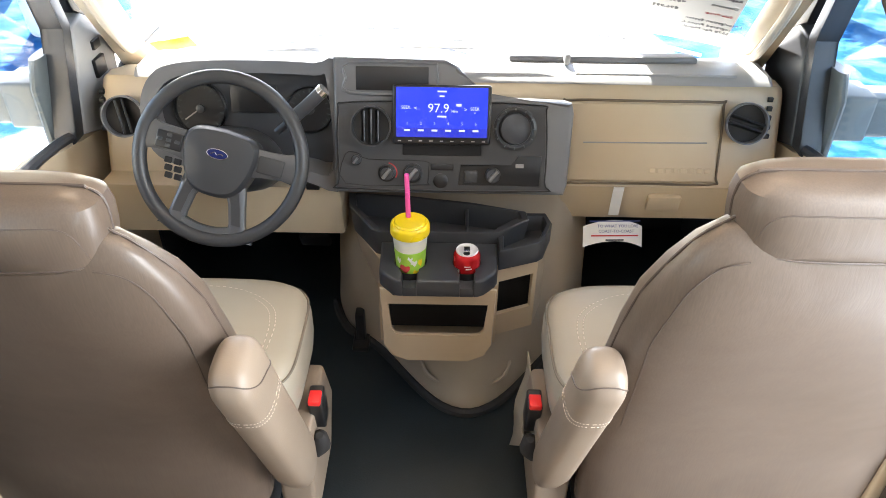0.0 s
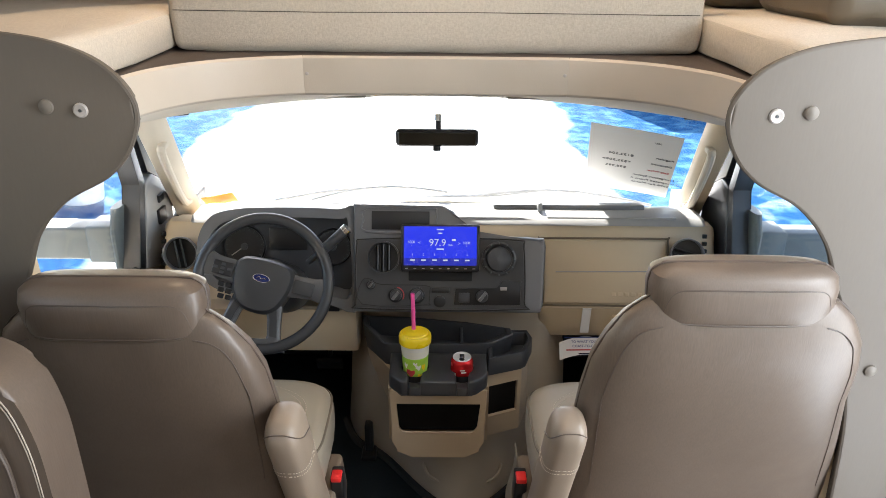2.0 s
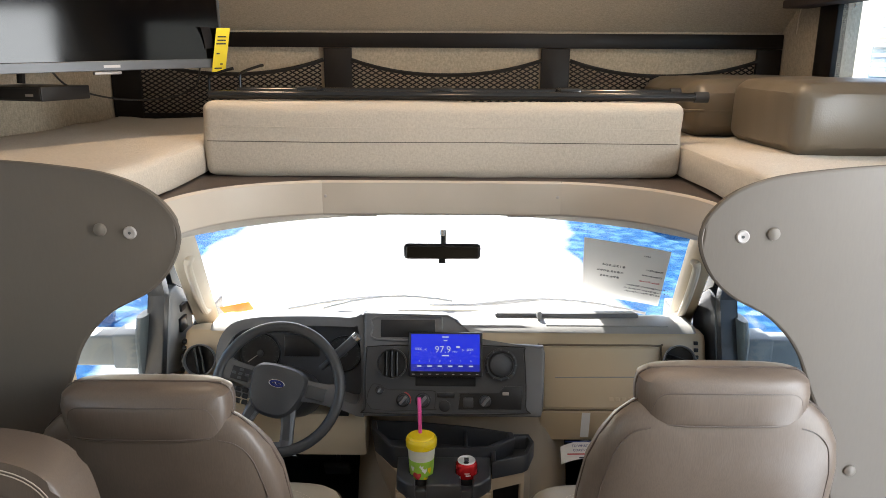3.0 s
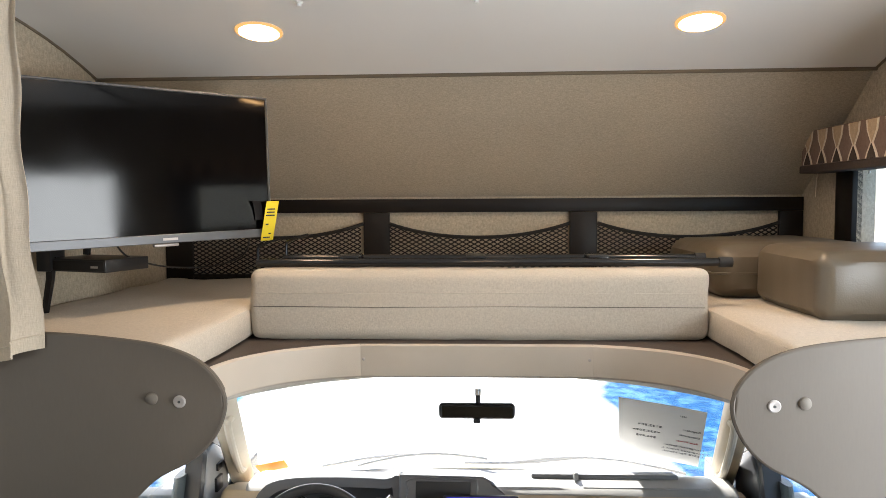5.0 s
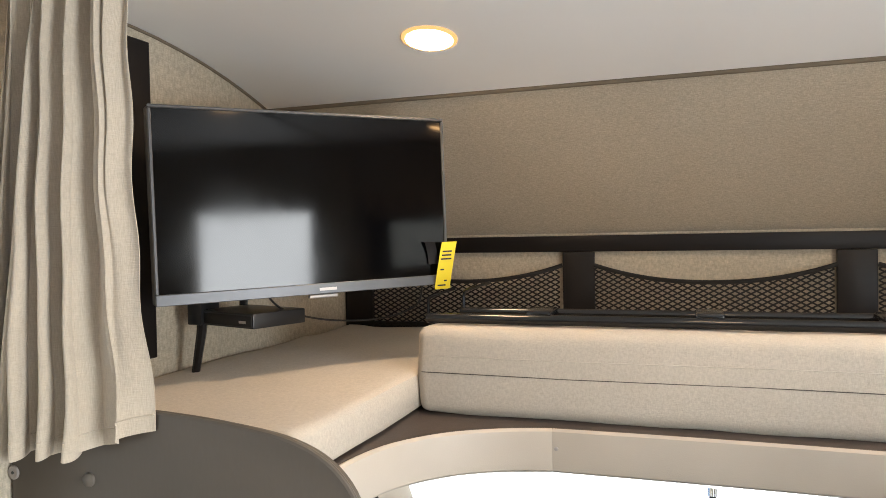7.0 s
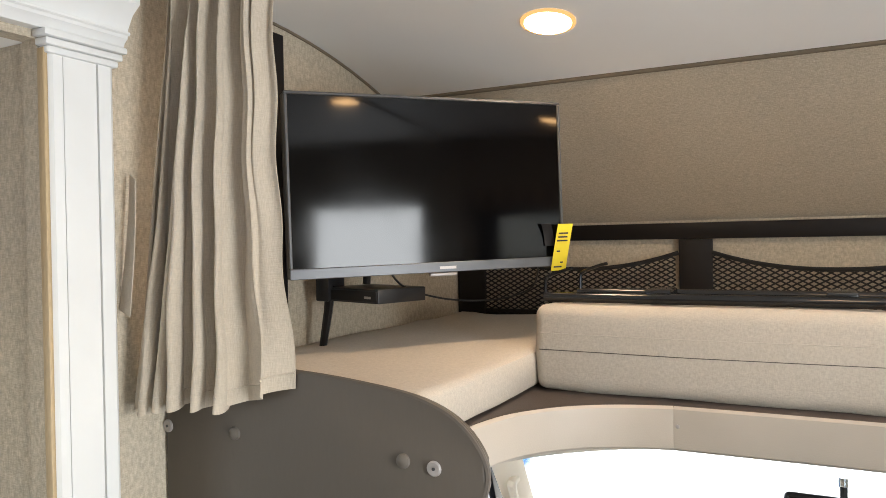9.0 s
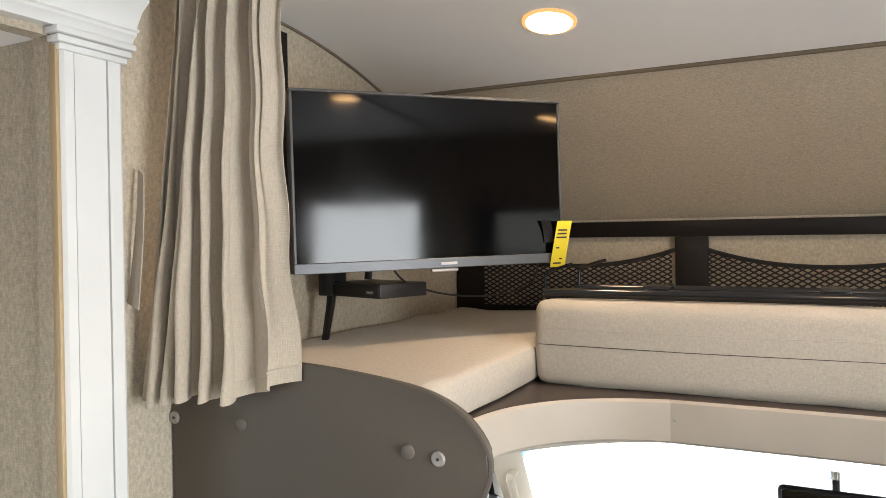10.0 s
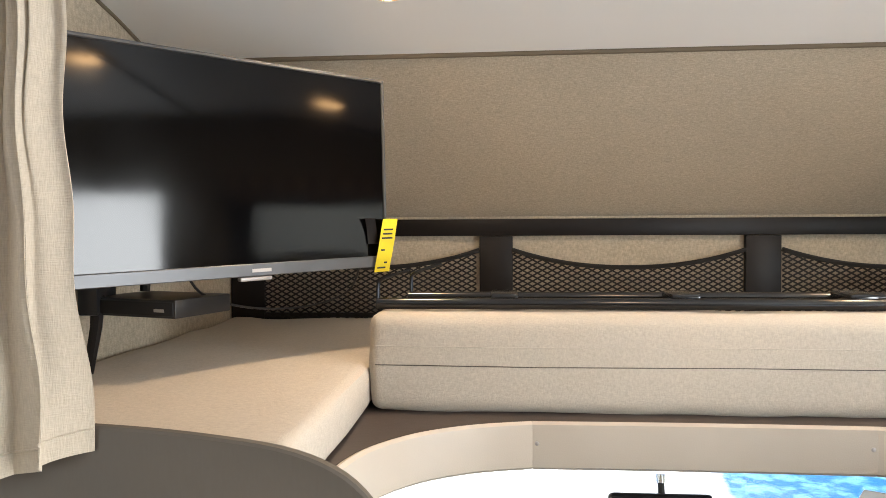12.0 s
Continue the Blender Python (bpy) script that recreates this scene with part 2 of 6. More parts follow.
def box(lo, hi, r=0.0, seg=2, bm=None, m=None):
    """A box from corner to corner with rounded edges, turned by m about its middle."""
    out = bmesh.new()
    c = [(a + b) / 2 for a, b in zip(lo, hi)]
    bmesh.ops.create_cube(out, size=1)
    bmesh.ops.scale(out, vec=[b - a for a, b in zip(lo, hi)], verts=out.verts)
    if r:
        bmesh.ops.bevel(out, geom=out.edges[:], offset=r, segments=seg, profile=0.5, affect="EDGES", clamp_overlap=True)
    if m:
        bmesh.ops.transform(out, matrix=m, verts=out.verts)
    bmesh.ops.translate(out, vec=c, verts=out.verts)
    if bm is None:
        return out
    add(bm, out)
    return bm


def add(bm, other):
    """Joins other into bm."""
    index = {v: bm.verts.new(v.co) for v in other.verts}
    for f in other.faces:
        try:
            bm.faces.new([index[v] for v in f.verts])
        except ValueError:
            pass
    other.free()
    return bm


def prism(outline, axis, a, b, r=0.0, seg=2, bm=None):
    """A flat outline (two coordinates, in the order of the axes left) drawn out along an axis from a to b."""
    out = bmesh.new()

    def place(p, c):
        return {"x": (c, p[0], p[1]), "y": (p[0], c, p[1]), "z": (p[0], p[1], c)}[axis]
    low, high = [out.verts.new(place(p, a)) for p in outline], [out.verts.new(place(p, b)) for p in outline]
    n = len(outline)
    caps = [out.faces.new(low), out.faces.new(high[::-1])]
    for i in range(n):
        out.faces.new((low[i], low[(i + 1) % n], high[(i + 1) % n], high[i]))
    if r:
        rim = list({e for f in caps for e in f.edges})
        bmesh.ops.bevel(out, geom=rim, offset=r, segments=seg, profile=0.5, affect="EDGES", clamp_overlap=True)
    if bm is None:
        return out
    return add(bm, out)


def curve(points, steps=6, closed=False):
    """A smooth line through points."""
    pts, n, out = [Vector(p) for p in points], len(points), []
    for i in range(n if closed else n - 1):
        if closed:
            p0, p1, p2, p3 = (pts[(i + k) % n] for k in (-1, 0, 1, 2))
        else:
            p0, p1, p2, p3 = pts[max(i - 1, 0)], pts[i], pts[i + 1], pts[min(i + 2, n - 1)]
        for s in range(steps):
            t = s / steps
            out.append(0.5 * (2 * p1 + (p2 - p0) * t + (2 * p0 - 5 * p1 + 4 * p2 - p3) * t * t + (3 * p1 - p0 - 3 * p2 + p3) * t ** 3))
    if not closed:
        out.append(pts[-1])
    return out


def tube(points, r, sides=8, closed=False, bm=None, flat=None):
    """A round bar along points; r is one radius or one for each point. flat: width over height across the bar."""
    pts = [Vector(p) for p in points]
    n, out, rings = len(pts), bmesh.new(), []
    ref = None
    for i, p in enumerate(pts):
        d = (pts[(i + 1) % n] - pts[i - 1]) if closed else (pts[min(i + 1, n - 1)] - pts[max(i - 1, 0)])
        d.normalize()
        if ref is None:
            ref = d.orthogonal().normalized()
        ref = (ref - d * ref.dot(d)).normalized()
        side = d.cross(ref)
        rr = r[i] if isinstance(r, (list, tuple)) else r
        rings.append([out.verts.new(p + rr * (math.cos(a) * ref + math.sin(a) * side)) for a in (2 * math.pi * k / sides for k in range(sides))])
    for i in range(n if closed else n - 1):
        a, b = rings[i], rings[(i + 1) % n]
        for k in range(sides):
            out.faces.new((a[k], a[(k + 1) % sides], b[(k + 1) % sides], b[k]))
    if not closed:
        out.faces.new(rings[0][::-1])
        out.faces.new(rings[-1])
    if bm is None:
        return out
    return add(bm, out)


def loft(rings, caps=True, bm=None):
    """Skin over rings of points."""
    out = bmesh.new()
    vs = [[out.verts.new(p) for p in ring] for ring in rings]
    n = len(rings[0])
    for a, b in zip(vs, vs[1:]):
        for k in range(n):
            out.faces.new((a[k], a[(k + 1) % n], b[(k + 1) % n], b[k]))
    if caps:
        out.faces.new(vs[0][::-1])
        out.faces.new(vs[-1])
    if bm is None:
        return out
    return add(bm, out)


def stitched(line, r):
    """A row of separate stitches along a line."""
    bm = bmesh.new()
    for k in range(0, len(line) - 1, 2):
        bm = tube([line[k], line[k + 1]], r, 5, False, bm)
    return bm


def lathe(profile, m=None, sides=28, bm=None, caps=True):
    """(radius, height) points turned round z, then placed by m."""
    rings = [[Vector((max(r, 1e-4) * math.cos(a), max(r, 1e-4) * math.sin(a), h)) for a in (2 * math.pi * k / sides for k in range(sides))] for r, h in profile]
    if m:
        rings = [[m @ p for p in ring] for ring in rings]
    return loft(rings, caps, bm)


def oval(cx, cy, z, w, d, n=28, e=2.6):
    """A ring of rounded-box shape, w and d half widths."""
    out = []
    for k in range(n):
        a = 2 * math.pi * k / n
        c, s = math.cos(a), math.sin(a)
        out.append(Vector((cx + w * math.copysign(abs(c) ** (2 / e), c), cy + d * math.copysign(abs(s) ** (2 / e), s), z)))
    return out


def sheet(fn, nu, nv, thick=0.0, bm=None):
    """A surface fn(u, v), thickened along its normal."""
    out = bmesh.new()
    g = [[Vector(fn(i / nu, j / nv)) for j in range(nv + 1)] for i in range(nu + 1)]
    v = [[out.verts.new(p) for p in col] for col in g]
    for i in range(nu):
        for j in range(nv):
            out.faces.new((v[i][j], v[i + 1][j], v[i + 1][j + 1], v[i][j + 1]))
    if thick:
        w = []
        for i in range(nu + 1):
            row = []
            for j in range(nv + 1):
                du = g[min(i + 1, nu)][j] - g[max(i - 1, 0)][j]
                dv = g[i][min(j + 1, nv)] - g[i][max(j - 1, 0)]
                row.append(out.verts.new(g[i][j] + du.cross(dv).normalized() * thick))
            w.append(row)
        for i in range(nu):
            for j in range(nv):
                out.faces.new((w[i][j], w[i][j + 1], w[i + 1][j + 1], w[i + 1][j]))
        edge = [(i, 0) for i in range(nu)] + [(nu, j) for j in range(nv)] + [(i, nv) for i in range(nu, 0, -1)] + [(0, j) for j in range(nv, 0, -1)]
        for a, b in zip(edge, edge[1:] + edge[:1]):
            out.faces.new((v[a[0]][a[1]], w[a[0]][a[1]], w[b[0]][b[1]], v[b[0]][b[1]]))
    if bm is None:
        return out
    return add(bm, out)


def lettering(name, text, size, m, mat, parent, align="CENTER", depth=0.0004):
    """Raised letters in the built-in font, as a mesh placed by m."""
    cu = bpy.data.curves.new(name, "FONT")
    cu.body, cu.size, cu.align_x, cu.align_y, cu.extrude, cu.resolution_u = text, size, align, "CENTER", depth, 2
    ob = bpy.data.objects.new(name, cu)
    me = bpy.data.meshes.new_from_object(ob)
    bpy.data.objects.remove(ob)
    me.transform(m)
    bm = bmesh.new()
    bm.from_mesh(me)
    return part(name, bm, mat, parent, "", False)


def cushion_box(lo, hi, r, sag=0.0, seed=0, seg=3):
    """A stuffed block: rounded, crowned and slightly uneven."""
    bm = box(lo, hi, r, seg)
    bmesh.ops.subdivide_edges(bm, edges=[e for e in bm.edges if e.calc_length() > 0.12], cuts=11, use_grid_fill=True)
    c = Vector([(a + b) / 2 for a, b in zip(lo, hi)])
    h = Vector([(b - a) / 2 for a, b in zip(lo, hi)])
    bm.normal_update()
    for v in bm.verts:
        q = Vector([(v.co[k] - c[k]) / h[k] for k in range(3)])
        swell = 1.0
        for k in range(3):
            if abs(q[k]) < 0.98:
                swell *= 1 - q[k] ** 4
        v.co += v.normal * (sag * swell + 0.005 * noise.noise(v.co * 7 + Vector((seed, 0, 0))) + 0.004 * noise.noise(v.co * 15 + Vector((0, seed, 0))))
    return bm


# ---- outdoors ----
def ground_material():
    m = material("parking_ground", (0.5, 0.5, 0.5), 0.9, vary=0.12, scale=0.8, grain=0.25, bump_scale=25, wear=0.0, spec=0.05)
    nt, n = m.node_tree, m.node_tree.nodes
    base = n["RGB"]
    tc, sep, mid, half = n["Texture Coordinate"], n.new("ShaderNodeSeparateXYZ"), n.new("ShaderNodeMath"), n.new("ShaderNodeMath")
    wob = n.new("ShaderNodeTexNoise")
    wob.inputs["Scale"].default_value = 0.6
    nt.links.new(tc.outputs["Object"], sep.inputs[0])
    nt.links.new(tc.outputs["Object"], wob.inputs["Vector"])
    mid.operation, half.operation = "ADD", "ABSOLUTE"
    mid.inputs[1].default_value = 0.6
    nt.links.new(sep.outputs["X"], mid.inputs[0])
    nt.links.new(mid.outputs[0], half.inputs[0])
    off = n.new("ShaderNodeMath")
    nt.links.new(half.outputs[0], off.inputs[0])
    nt.links.new(wob.outputs["Fac"], off.inputs[1])
    edge = n.new("ShaderNodeMapRange")
    edge.inputs["From Min"].default_value, edge.inputs["From Max"].default_value = 2.5, 2.95
    nt.links.new(off.outputs[0], edge.inputs["Value"])
    mix = n.new("ShaderNodeMix")
    mix.data_type = "RGBA"
    mix.inputs["A"].default_value, mix.inputs["B"].default_value = (0.80, 0.80, 0.78, 1), (0.012, 0.06, 0.20, 1)
    patch, spots, blue = n.new("ShaderNodeTexNoise"), n.new("ShaderNodeMapRange"), n.new("ShaderNodeMix")
    patch.inputs["Scale"].default_value, patch.inputs["Detail"].default_value = 5.0, 6
    spots.inputs["From Min"].default_value, spots.inputs["From Max"].default_value = 0.46, 0.62
    blue.data_type = "RGBA"
    blue.inputs["A"].default_value, blue.inputs["B"].default_value = (0.004, 0.046, 0.13, 1), (0.04, 0.115, 0.205, 1)
    nt.links.new(tc.outputs["Object"], patch.inputs["Vector"])
    nt.links.new(patch.outputs["Fac"], spots.inputs["Value"])
    nt.links.new(spots.outputs[0], blue.inputs["Factor"])
    nt.links.new(blue.outputs["Result"], mix.inputs["B"])
    nt.links.new(edge.outputs[0], mix.inputs["Factor"])
    for link in list(base.outputs[0].links):
        nt.links.new(mix.outputs["Result"], link.to_socket)
    return m


GROUND_Z = -0.75
bm = bmesh.new()
bmesh.ops.create_grid(bm, x_segments=8, y_segments=8, size=400)
bmesh.ops.translate(bm, vec=(0, 0, GROUND_Z), verts=bm.verts)
setting("ground", bm, ground_material(), "sunlit parking ground, pale concrete lane between mottled blue areas", "ground")
setting("kerb", box((-9, 18.2, GROUND_Z), (9, 18.4, GROUND_Z + 0.14), 0.02), CONCRETE, "long pale concrete kerb across the parking ground", "kerb")


def planter(x, y, r, h):
    p = thing("planter", "white round plastic planter with a green plant on the ground", "planter", at=(x, y, GROUND_Z))
    part("pot", lathe([(r * 0.78, 0), (r * 0.82, 0.02), (r, h), (r * 1.06, h), (r * 1.06, h + 0.03), (r * 0.94, h + 0.03), (r * 0.9, h - 0.05), (0.01, h - 0.06)],
                      Matrix.Translation((x, y, GROUND_Z))), POT_WHITE, p)
    rng = random.Random(int(x * 10))
    bm = bmesh.new()
    for _ in range(60):
        a, up, ln = rng.uniform(0, 6.28), rng.uniform(0.15, 1.0), rng.uniform(0.25, 0.55)
        d, s = Vector((math.cos(a), math.sin(a), up * 1.6)).normalized(), Vector((-math.sin(a), math.cos(a), 0)) * 0.035
        o = Vector((x, y, GROUND_Z + h - 0.05))
        v = [bm.verts.new(c) for c in (o, o + d * ln * 0.5 + s, o + d * ln - Vector((0, 0, ln * 0.3)), o + d * ln * 0.5 - s)]
        bm.faces.new(v)
    part("leaves", bm, LEAF, p, "green strap leaves")
    return p


planter(-3.55, 6.55, 0.24, 0.52)
planter(3.75, 7.3, 0.16, 0.40)


def wheel_parts(owner, x, y, z, r, w):
    m = Matrix.Translation((x, y, z)) @ pose(0, 0, 0, 0, 90, 0)
    t = part("wheel", lathe([(r * 0.62, -w / 2), (r * 0.93, -w / 2), (r, -w * 0.35), (r, w * 0.35), (r * 0.93, w / 2), (r * 0.62, w / 2)], m), RUBBER, owner)
    part("rim", lathe([(0.02, -w * 0.3), (r * 0.2, -w * 0.42), (r * 0.55, -w * 0.3), (r * 0.62, -w * 0.48), (r * 0.62, w * 0.48), (r * 0.55, w * 0.3), (0.02, w * 0.3)], m), CHROME, t)


def parked_vehicle(name, label, x0, x1, y0, y1, h, mat):
    p = thing(name, label, "vehicle", at=((x0 + x1) / 2, (y0 + y1) / 2, GROUND_Z))
    g = GROUND_Z
    part("body", box((x0, y0, g + 0.35), (x1, y1, g + h), 0.12, 4), mat, p)
    part("bumper", box((x0 - 0.05, y0 - 0.09, g + 0.4), (x1 + 0.05, y0 + 0.05, g + 0.6), 0.03), DASH_DARK, p)
    part("window", box((x0 + 0.25, y0 - 0.012, g + h * 0.58), (x1 - 0.25, y0 + 0.01, g + h * 0.88), 0.005), BLACK, p)
    for sx in (x0 + 0.12, x1 - 0.12):
        for sy in (y0 + 0.8, y1 - 0.8):
            wheel_parts(p, sx, sy, g + 0.36, 0.36, 0.22)
    return p


parked_vehicle("van", "deep blue parked van on the parking ground", 2.4, 4.5, 11.8, 16.0, 1.9, VAN_BLUE)
rv_out = parked_vehicle("motorhome", "cream parked motorhome standing beside the vehicle", 4.6, 7.0, -2.5, 12.5, 3.3, RV_WHITE)
for k in range(12):
    part("louvre", box((4.575, 6.2, 1.45 + 0.1 * k), (4.602, 7.7, 1.49 + 0.1 * k), 0.004), RV_TRIM, rv_out)
part("side_window", box((4.585, 6.15, 1.38), (4.601, 7.75, 2.62), 0.004), RV_GLASS, rv_out, "dark side window behind louvres")
parked_vehicle("car", "pale parked car with dark tyres", -6.75, -4.80, 4.65, 8.9, 1.5, RV_WHITE)


# ---- shell of the vehicle ----
def wall_x(x0, x1, ys, zs, holes):
    """A wall across x from x0 to x1, with holes (y0, y1, z0, z1) cut through it."""
    cy = sorted({ys[0], ys[1], *[h[k] for h in holes for k in (0, 1)]})
    cz = sorted({zs[0], zs[1], *[h[k] for h in holes for k in (2, 3)]})
    out = bmesh.new()
    for a, b in zip(cy, cy[1:]):
        for c, d in zip(cz, cz[1:]):
            if not any(h[0] <= a and b <= h[1] and h[2] <= c and d <= h[3] for h in holes):
                box((x0, a, c), (x1, b, d), 0, 1, out)
    return out


HW, TOP = 1.28, 2.345
setting("floor", box((-0.99, 0.96, -0.05), (0.99, 2.46, 0.0)), FLOOR_MAT, "black ribbed rubber floor mat of the driver's cab", "floor")
setting("floor_coach", box((-1.98, -3.05, -0.05), (1.30, 0.96, 0.12)), COACH_FLOOR, "brown wood-look vinyl floor of the living area", "floor")
setting("wall_left", wall_x(-1.30, -1.26, (-3.05, 0.98), (0.12, 2.42), [(-1.9, 0.69, 0.12, 2.14)]), WALL_CLOTH, "beige woven cloth wall beside the slide-out opening", "wall")
setting("wall_left_bunk", box((-1.34, 0.98, 1.32), (-HW, 2.50, 2.42)), WALL_CLOTH, "beige woven cloth side wall of the sleeping bunk", "wall")
# the rearward opening is unseen, added for the right fill lamp
setting("wall_right", wall_x(1.26, 1.30, (-3.05, 0.98), (0.12, 2.42), [(0.03, 0.73, 0.14, 1.98), (-1.95, -0.65, 1.1, 1.8)]), WALL_CLOTH, "beige woven cloth wall with an open entry doorway", "wall")
setting("wall_right_bunk", wall_x(HW, 1.34, (0.98, 2.50), (1.32, 2.42), [(1.17, 1.99, 1.66, 1.93)]), WALL_CLOTH, "beige woven cloth side wall of the bunk with a window", "wall")
setting("wall_rear", box((-1.98, -3.10, 0.0), (1.34, -3.05, 2.42)), WALL_CLOTH, "plain beige cloth wall at the end of the living area", "wall")
setting("wall_slideout", box((-1.98, 0.695, 0.12), (-1.262, 0.75, 2.3)), WALL_CLOTH, "beige woven cloth end wall of the slide-out room", "wall")
setting("wall_slideout_rear", box((-1.98, -1.96, 0.12), (-1.26, -1.9, 2.3)), WALL_CLOTH, "beige cloth rear wall of the slide-out room", "wall")
# unseen opening, added for the slide-out fill lamp
setting("wall_slideout_outer", wall_x(-2.02, -1.98, (-1.96, 0.72), (0.0, 2.3), [(-1.6, -0.2, 1.1, 1.8)]), WALL_CLOTH, "beige cloth outer wall of the slide-out with an added opening", "wall")
setting("ceiling_slideout", box((-1.98, -1.9, 2.14), (-1.30, 0.695, 2.18)), CEILING_WHITE, "white vinyl ceiling of the slide-out room", "ceiling")


def ceil_z(y):
    return TOP - 0.24 * max(0.0, y - 1.2) ** 2


low = [(y, ceil_z(y)) for y in [-3.06, 0.0, 1.0, 1.2] + [1.2 + 0.07 * k for k in range(1, 11)]]
setting("ceiling", prism(low + [(y, z + 0.06) for y, z in reversed(low)], "x", -1.345, 1.345), CEILING_WHITE, "smooth white vinyl ceiling curving down over the bunk", "ceiling", True)
EDGE_Y = 1.895
face = [(EDGE_Y, ceil_z(EDGE_Y) + 0.01), (2.02, 2.135), (2.415, 1.83), (2.425, 1.38)]
setting("wall_front", prism(face + [(y + 0.06, z + 0.03) for y, z in reversed(face)], "x", -1.345, 1.345), WALL_CLOTH, "sloping front wall of the bunk in beige woven cloth", "wall", True)
setting("trim_ceiling", tube([(-1.28, EDGE_Y - 0.002, ceil_z(EDGE_Y) - 0.002), (0, EDGE_Y - 0.002, ceil_z(EDGE_Y) - 0.002), (1.28, EDGE_Y - 0.002, ceil_z(EDGE_Y) - 0.002)], 0.007), SEAM_SHADE,
        "cloth-covered bead along the ceiling edge", "trim", True)
for sx in (-1, 1):
    setting("trim_ceiling_side", tube([(sx * 1.277, y, ceil_z(y) - 0.002) for y in [1.0 + 0.1 * k for k in range(10)]], 0.0045), SEAM_SHADE, "thin dark bead along the curved ceiling edge", "trim", True)

# bunk platform with its rounded cut-out over the cab
CUT = [(-0.668, 0.985), (-0.664, 1.10), (-0.655, 1.20), (-0.622, 1.305), (-0.545, 1.405), (-0.44, 1.47), (-0.329, 1.503)]
cut_l = [Vector((x, y, 0)) for x, y in [(p[0], p[1]) for p in curve([(x, y, 0) for x, y in CUT], 4)]]
cut = [(p.x, p.y) for p in cut_l] + [(-p.x, p.y) for p in reversed(cut_l)]
bm = bmesh.new()
ring = cut
for a, b in zip(ring, ring[1:]):
    prism([a, b, (b[0], 2.43), (a[0], 2.43)] if abs(b[0] - a[0]) > 1e-6 else [a, b, (b[0] + 1e-4, 2.43), (a[0] - 1e-4, 2.43)], "z", 1.335, 1.408, bm=bm)
for sx in (-1, 1):
    box((min(sx * 0.668, sx * HW), 0.985, 1.335), (max(sx * 0.668, sx * HW), 2.43, 1.408), 0, 1, bm)
setting("bunk_platform", bm, DARK_BOARD, "dark brown bunk platform with a rounded cut-out", "platform")


def facing(path, name, owner, z0=1.313, z1=1.4095, t=0.014):
    """A padded band along a line of the cut-out."""
    rings = []
    for i, (x, y) in enumerate(path):
        d = Vector((path[min(i + 1, len(path) - 1)][0] - path[max(i - 1, 0)][0], path[min(i + 1, len(path) - 1)][1] - path[max(i - 1, 0)][1], 0)).normalized()
        s = Vector((d.y, -d.x, 0))
        o = Vector((x, y, 0))
        sec = [(0.001, z1 - 0.002), (t * 0.6, z1), (t, z1 - 0.006), (t + 0.003, (z0 + z1) / 2), (t, z0 + 0.006), (t * 0.6, z0), (0.001, z0 + 0.002)]
        rings.append([o + s * a + Vector((0, 0, b)) for a, b in sec])
    return part(name, loft(rings), SOFFIT_VINYL, owner)


band = tagged(thing("soffit_facing", "cream vinyl facing round the cut-out of the bunk platform", "trim", at=(0, 1.5, 1.32)), kind="structure")
left_run = [(p.x, p.y) for p in cut_l]
facing(left_run, "side_facing", band)
facing([(-0.326 + 0.652 * k / 10, 1.503 + 0.004 * math.sin(math.pi * k / 10)) for k in range(11)], "middle_facing", band)
facing([(-x, y) for x, y in reversed(left_run)], "side_facing", band)
for sx in (-0.317, 0.317):
    part("screw", lathe([(0.0045, 0), (0.0045, 0.002), (0.002, 0.003)], Matrix.Translation((sx, 1.488, 1.367)) @ pose(0, 0, 0, 90, 0, 0), 10), SCREW, band)


# ---- cab shell ----
def glass_y(x, z):
    return 2.36 - 1.25 * (z - 0.8) - 0.28 * x * x


def glass_at(u, v):
    """A place on the windscreen: u from the left to the right, v from the foot to the top."""
    s = 2 * u - 1
    x = s * (0.89 + (0.768 - 0.89) * v)
    lo, hi = 0.675 + 0.05 * s * s, 1.242 - 0.03 * s * s
    z = lo + (hi - lo) * v
    return x, glass_y(x, z), z


ws = tagged(thing("window_1", "wide raked windscreen of clear glass", "windscreen", at=(0, 2.0, 0.9)), kind="structure")
pane = part("pane", sheet(glass_at, 24, 12), PANE, ws)
pane.visible_shadow = False
rim = [glass_at(0, 1 - k / 12) for k in range(13)] + [glass_at(k / 24, 0) for k in range(1, 25)] + [glass_at(1, k / 12) for k in range(1, 13)]
part("gasket", tube(curve(rim, 1), 0.005, 6), DASH_GREY, ws)


def headliner_at(u, v):
    k = min(int(u * (len(cut) - 1)), len(cut) - 2)
    f = u * (len(cut) - 1) - k
    ax, ay = cut[k][0] + (cut[k + 1][0] - cut[k][0]) * f, cut[k][1] + (cut[k + 1][1] - cut[k][1]) * f
    b = glass_at(u, 1.0)
    e = v * v * (3 - 2 * v)
    return ax + (b[0] - ax) * v, ay + (b[1] + 0.01 - ay) * v, 1.318 + (b[2] + 0.012 - 1.318) * e


setting("ceiling_cab", sheet(headliner_at, 60, 10, 0.012), HEADLINER, "pale cloth headliner of the driver's cab", "ceiling", True)


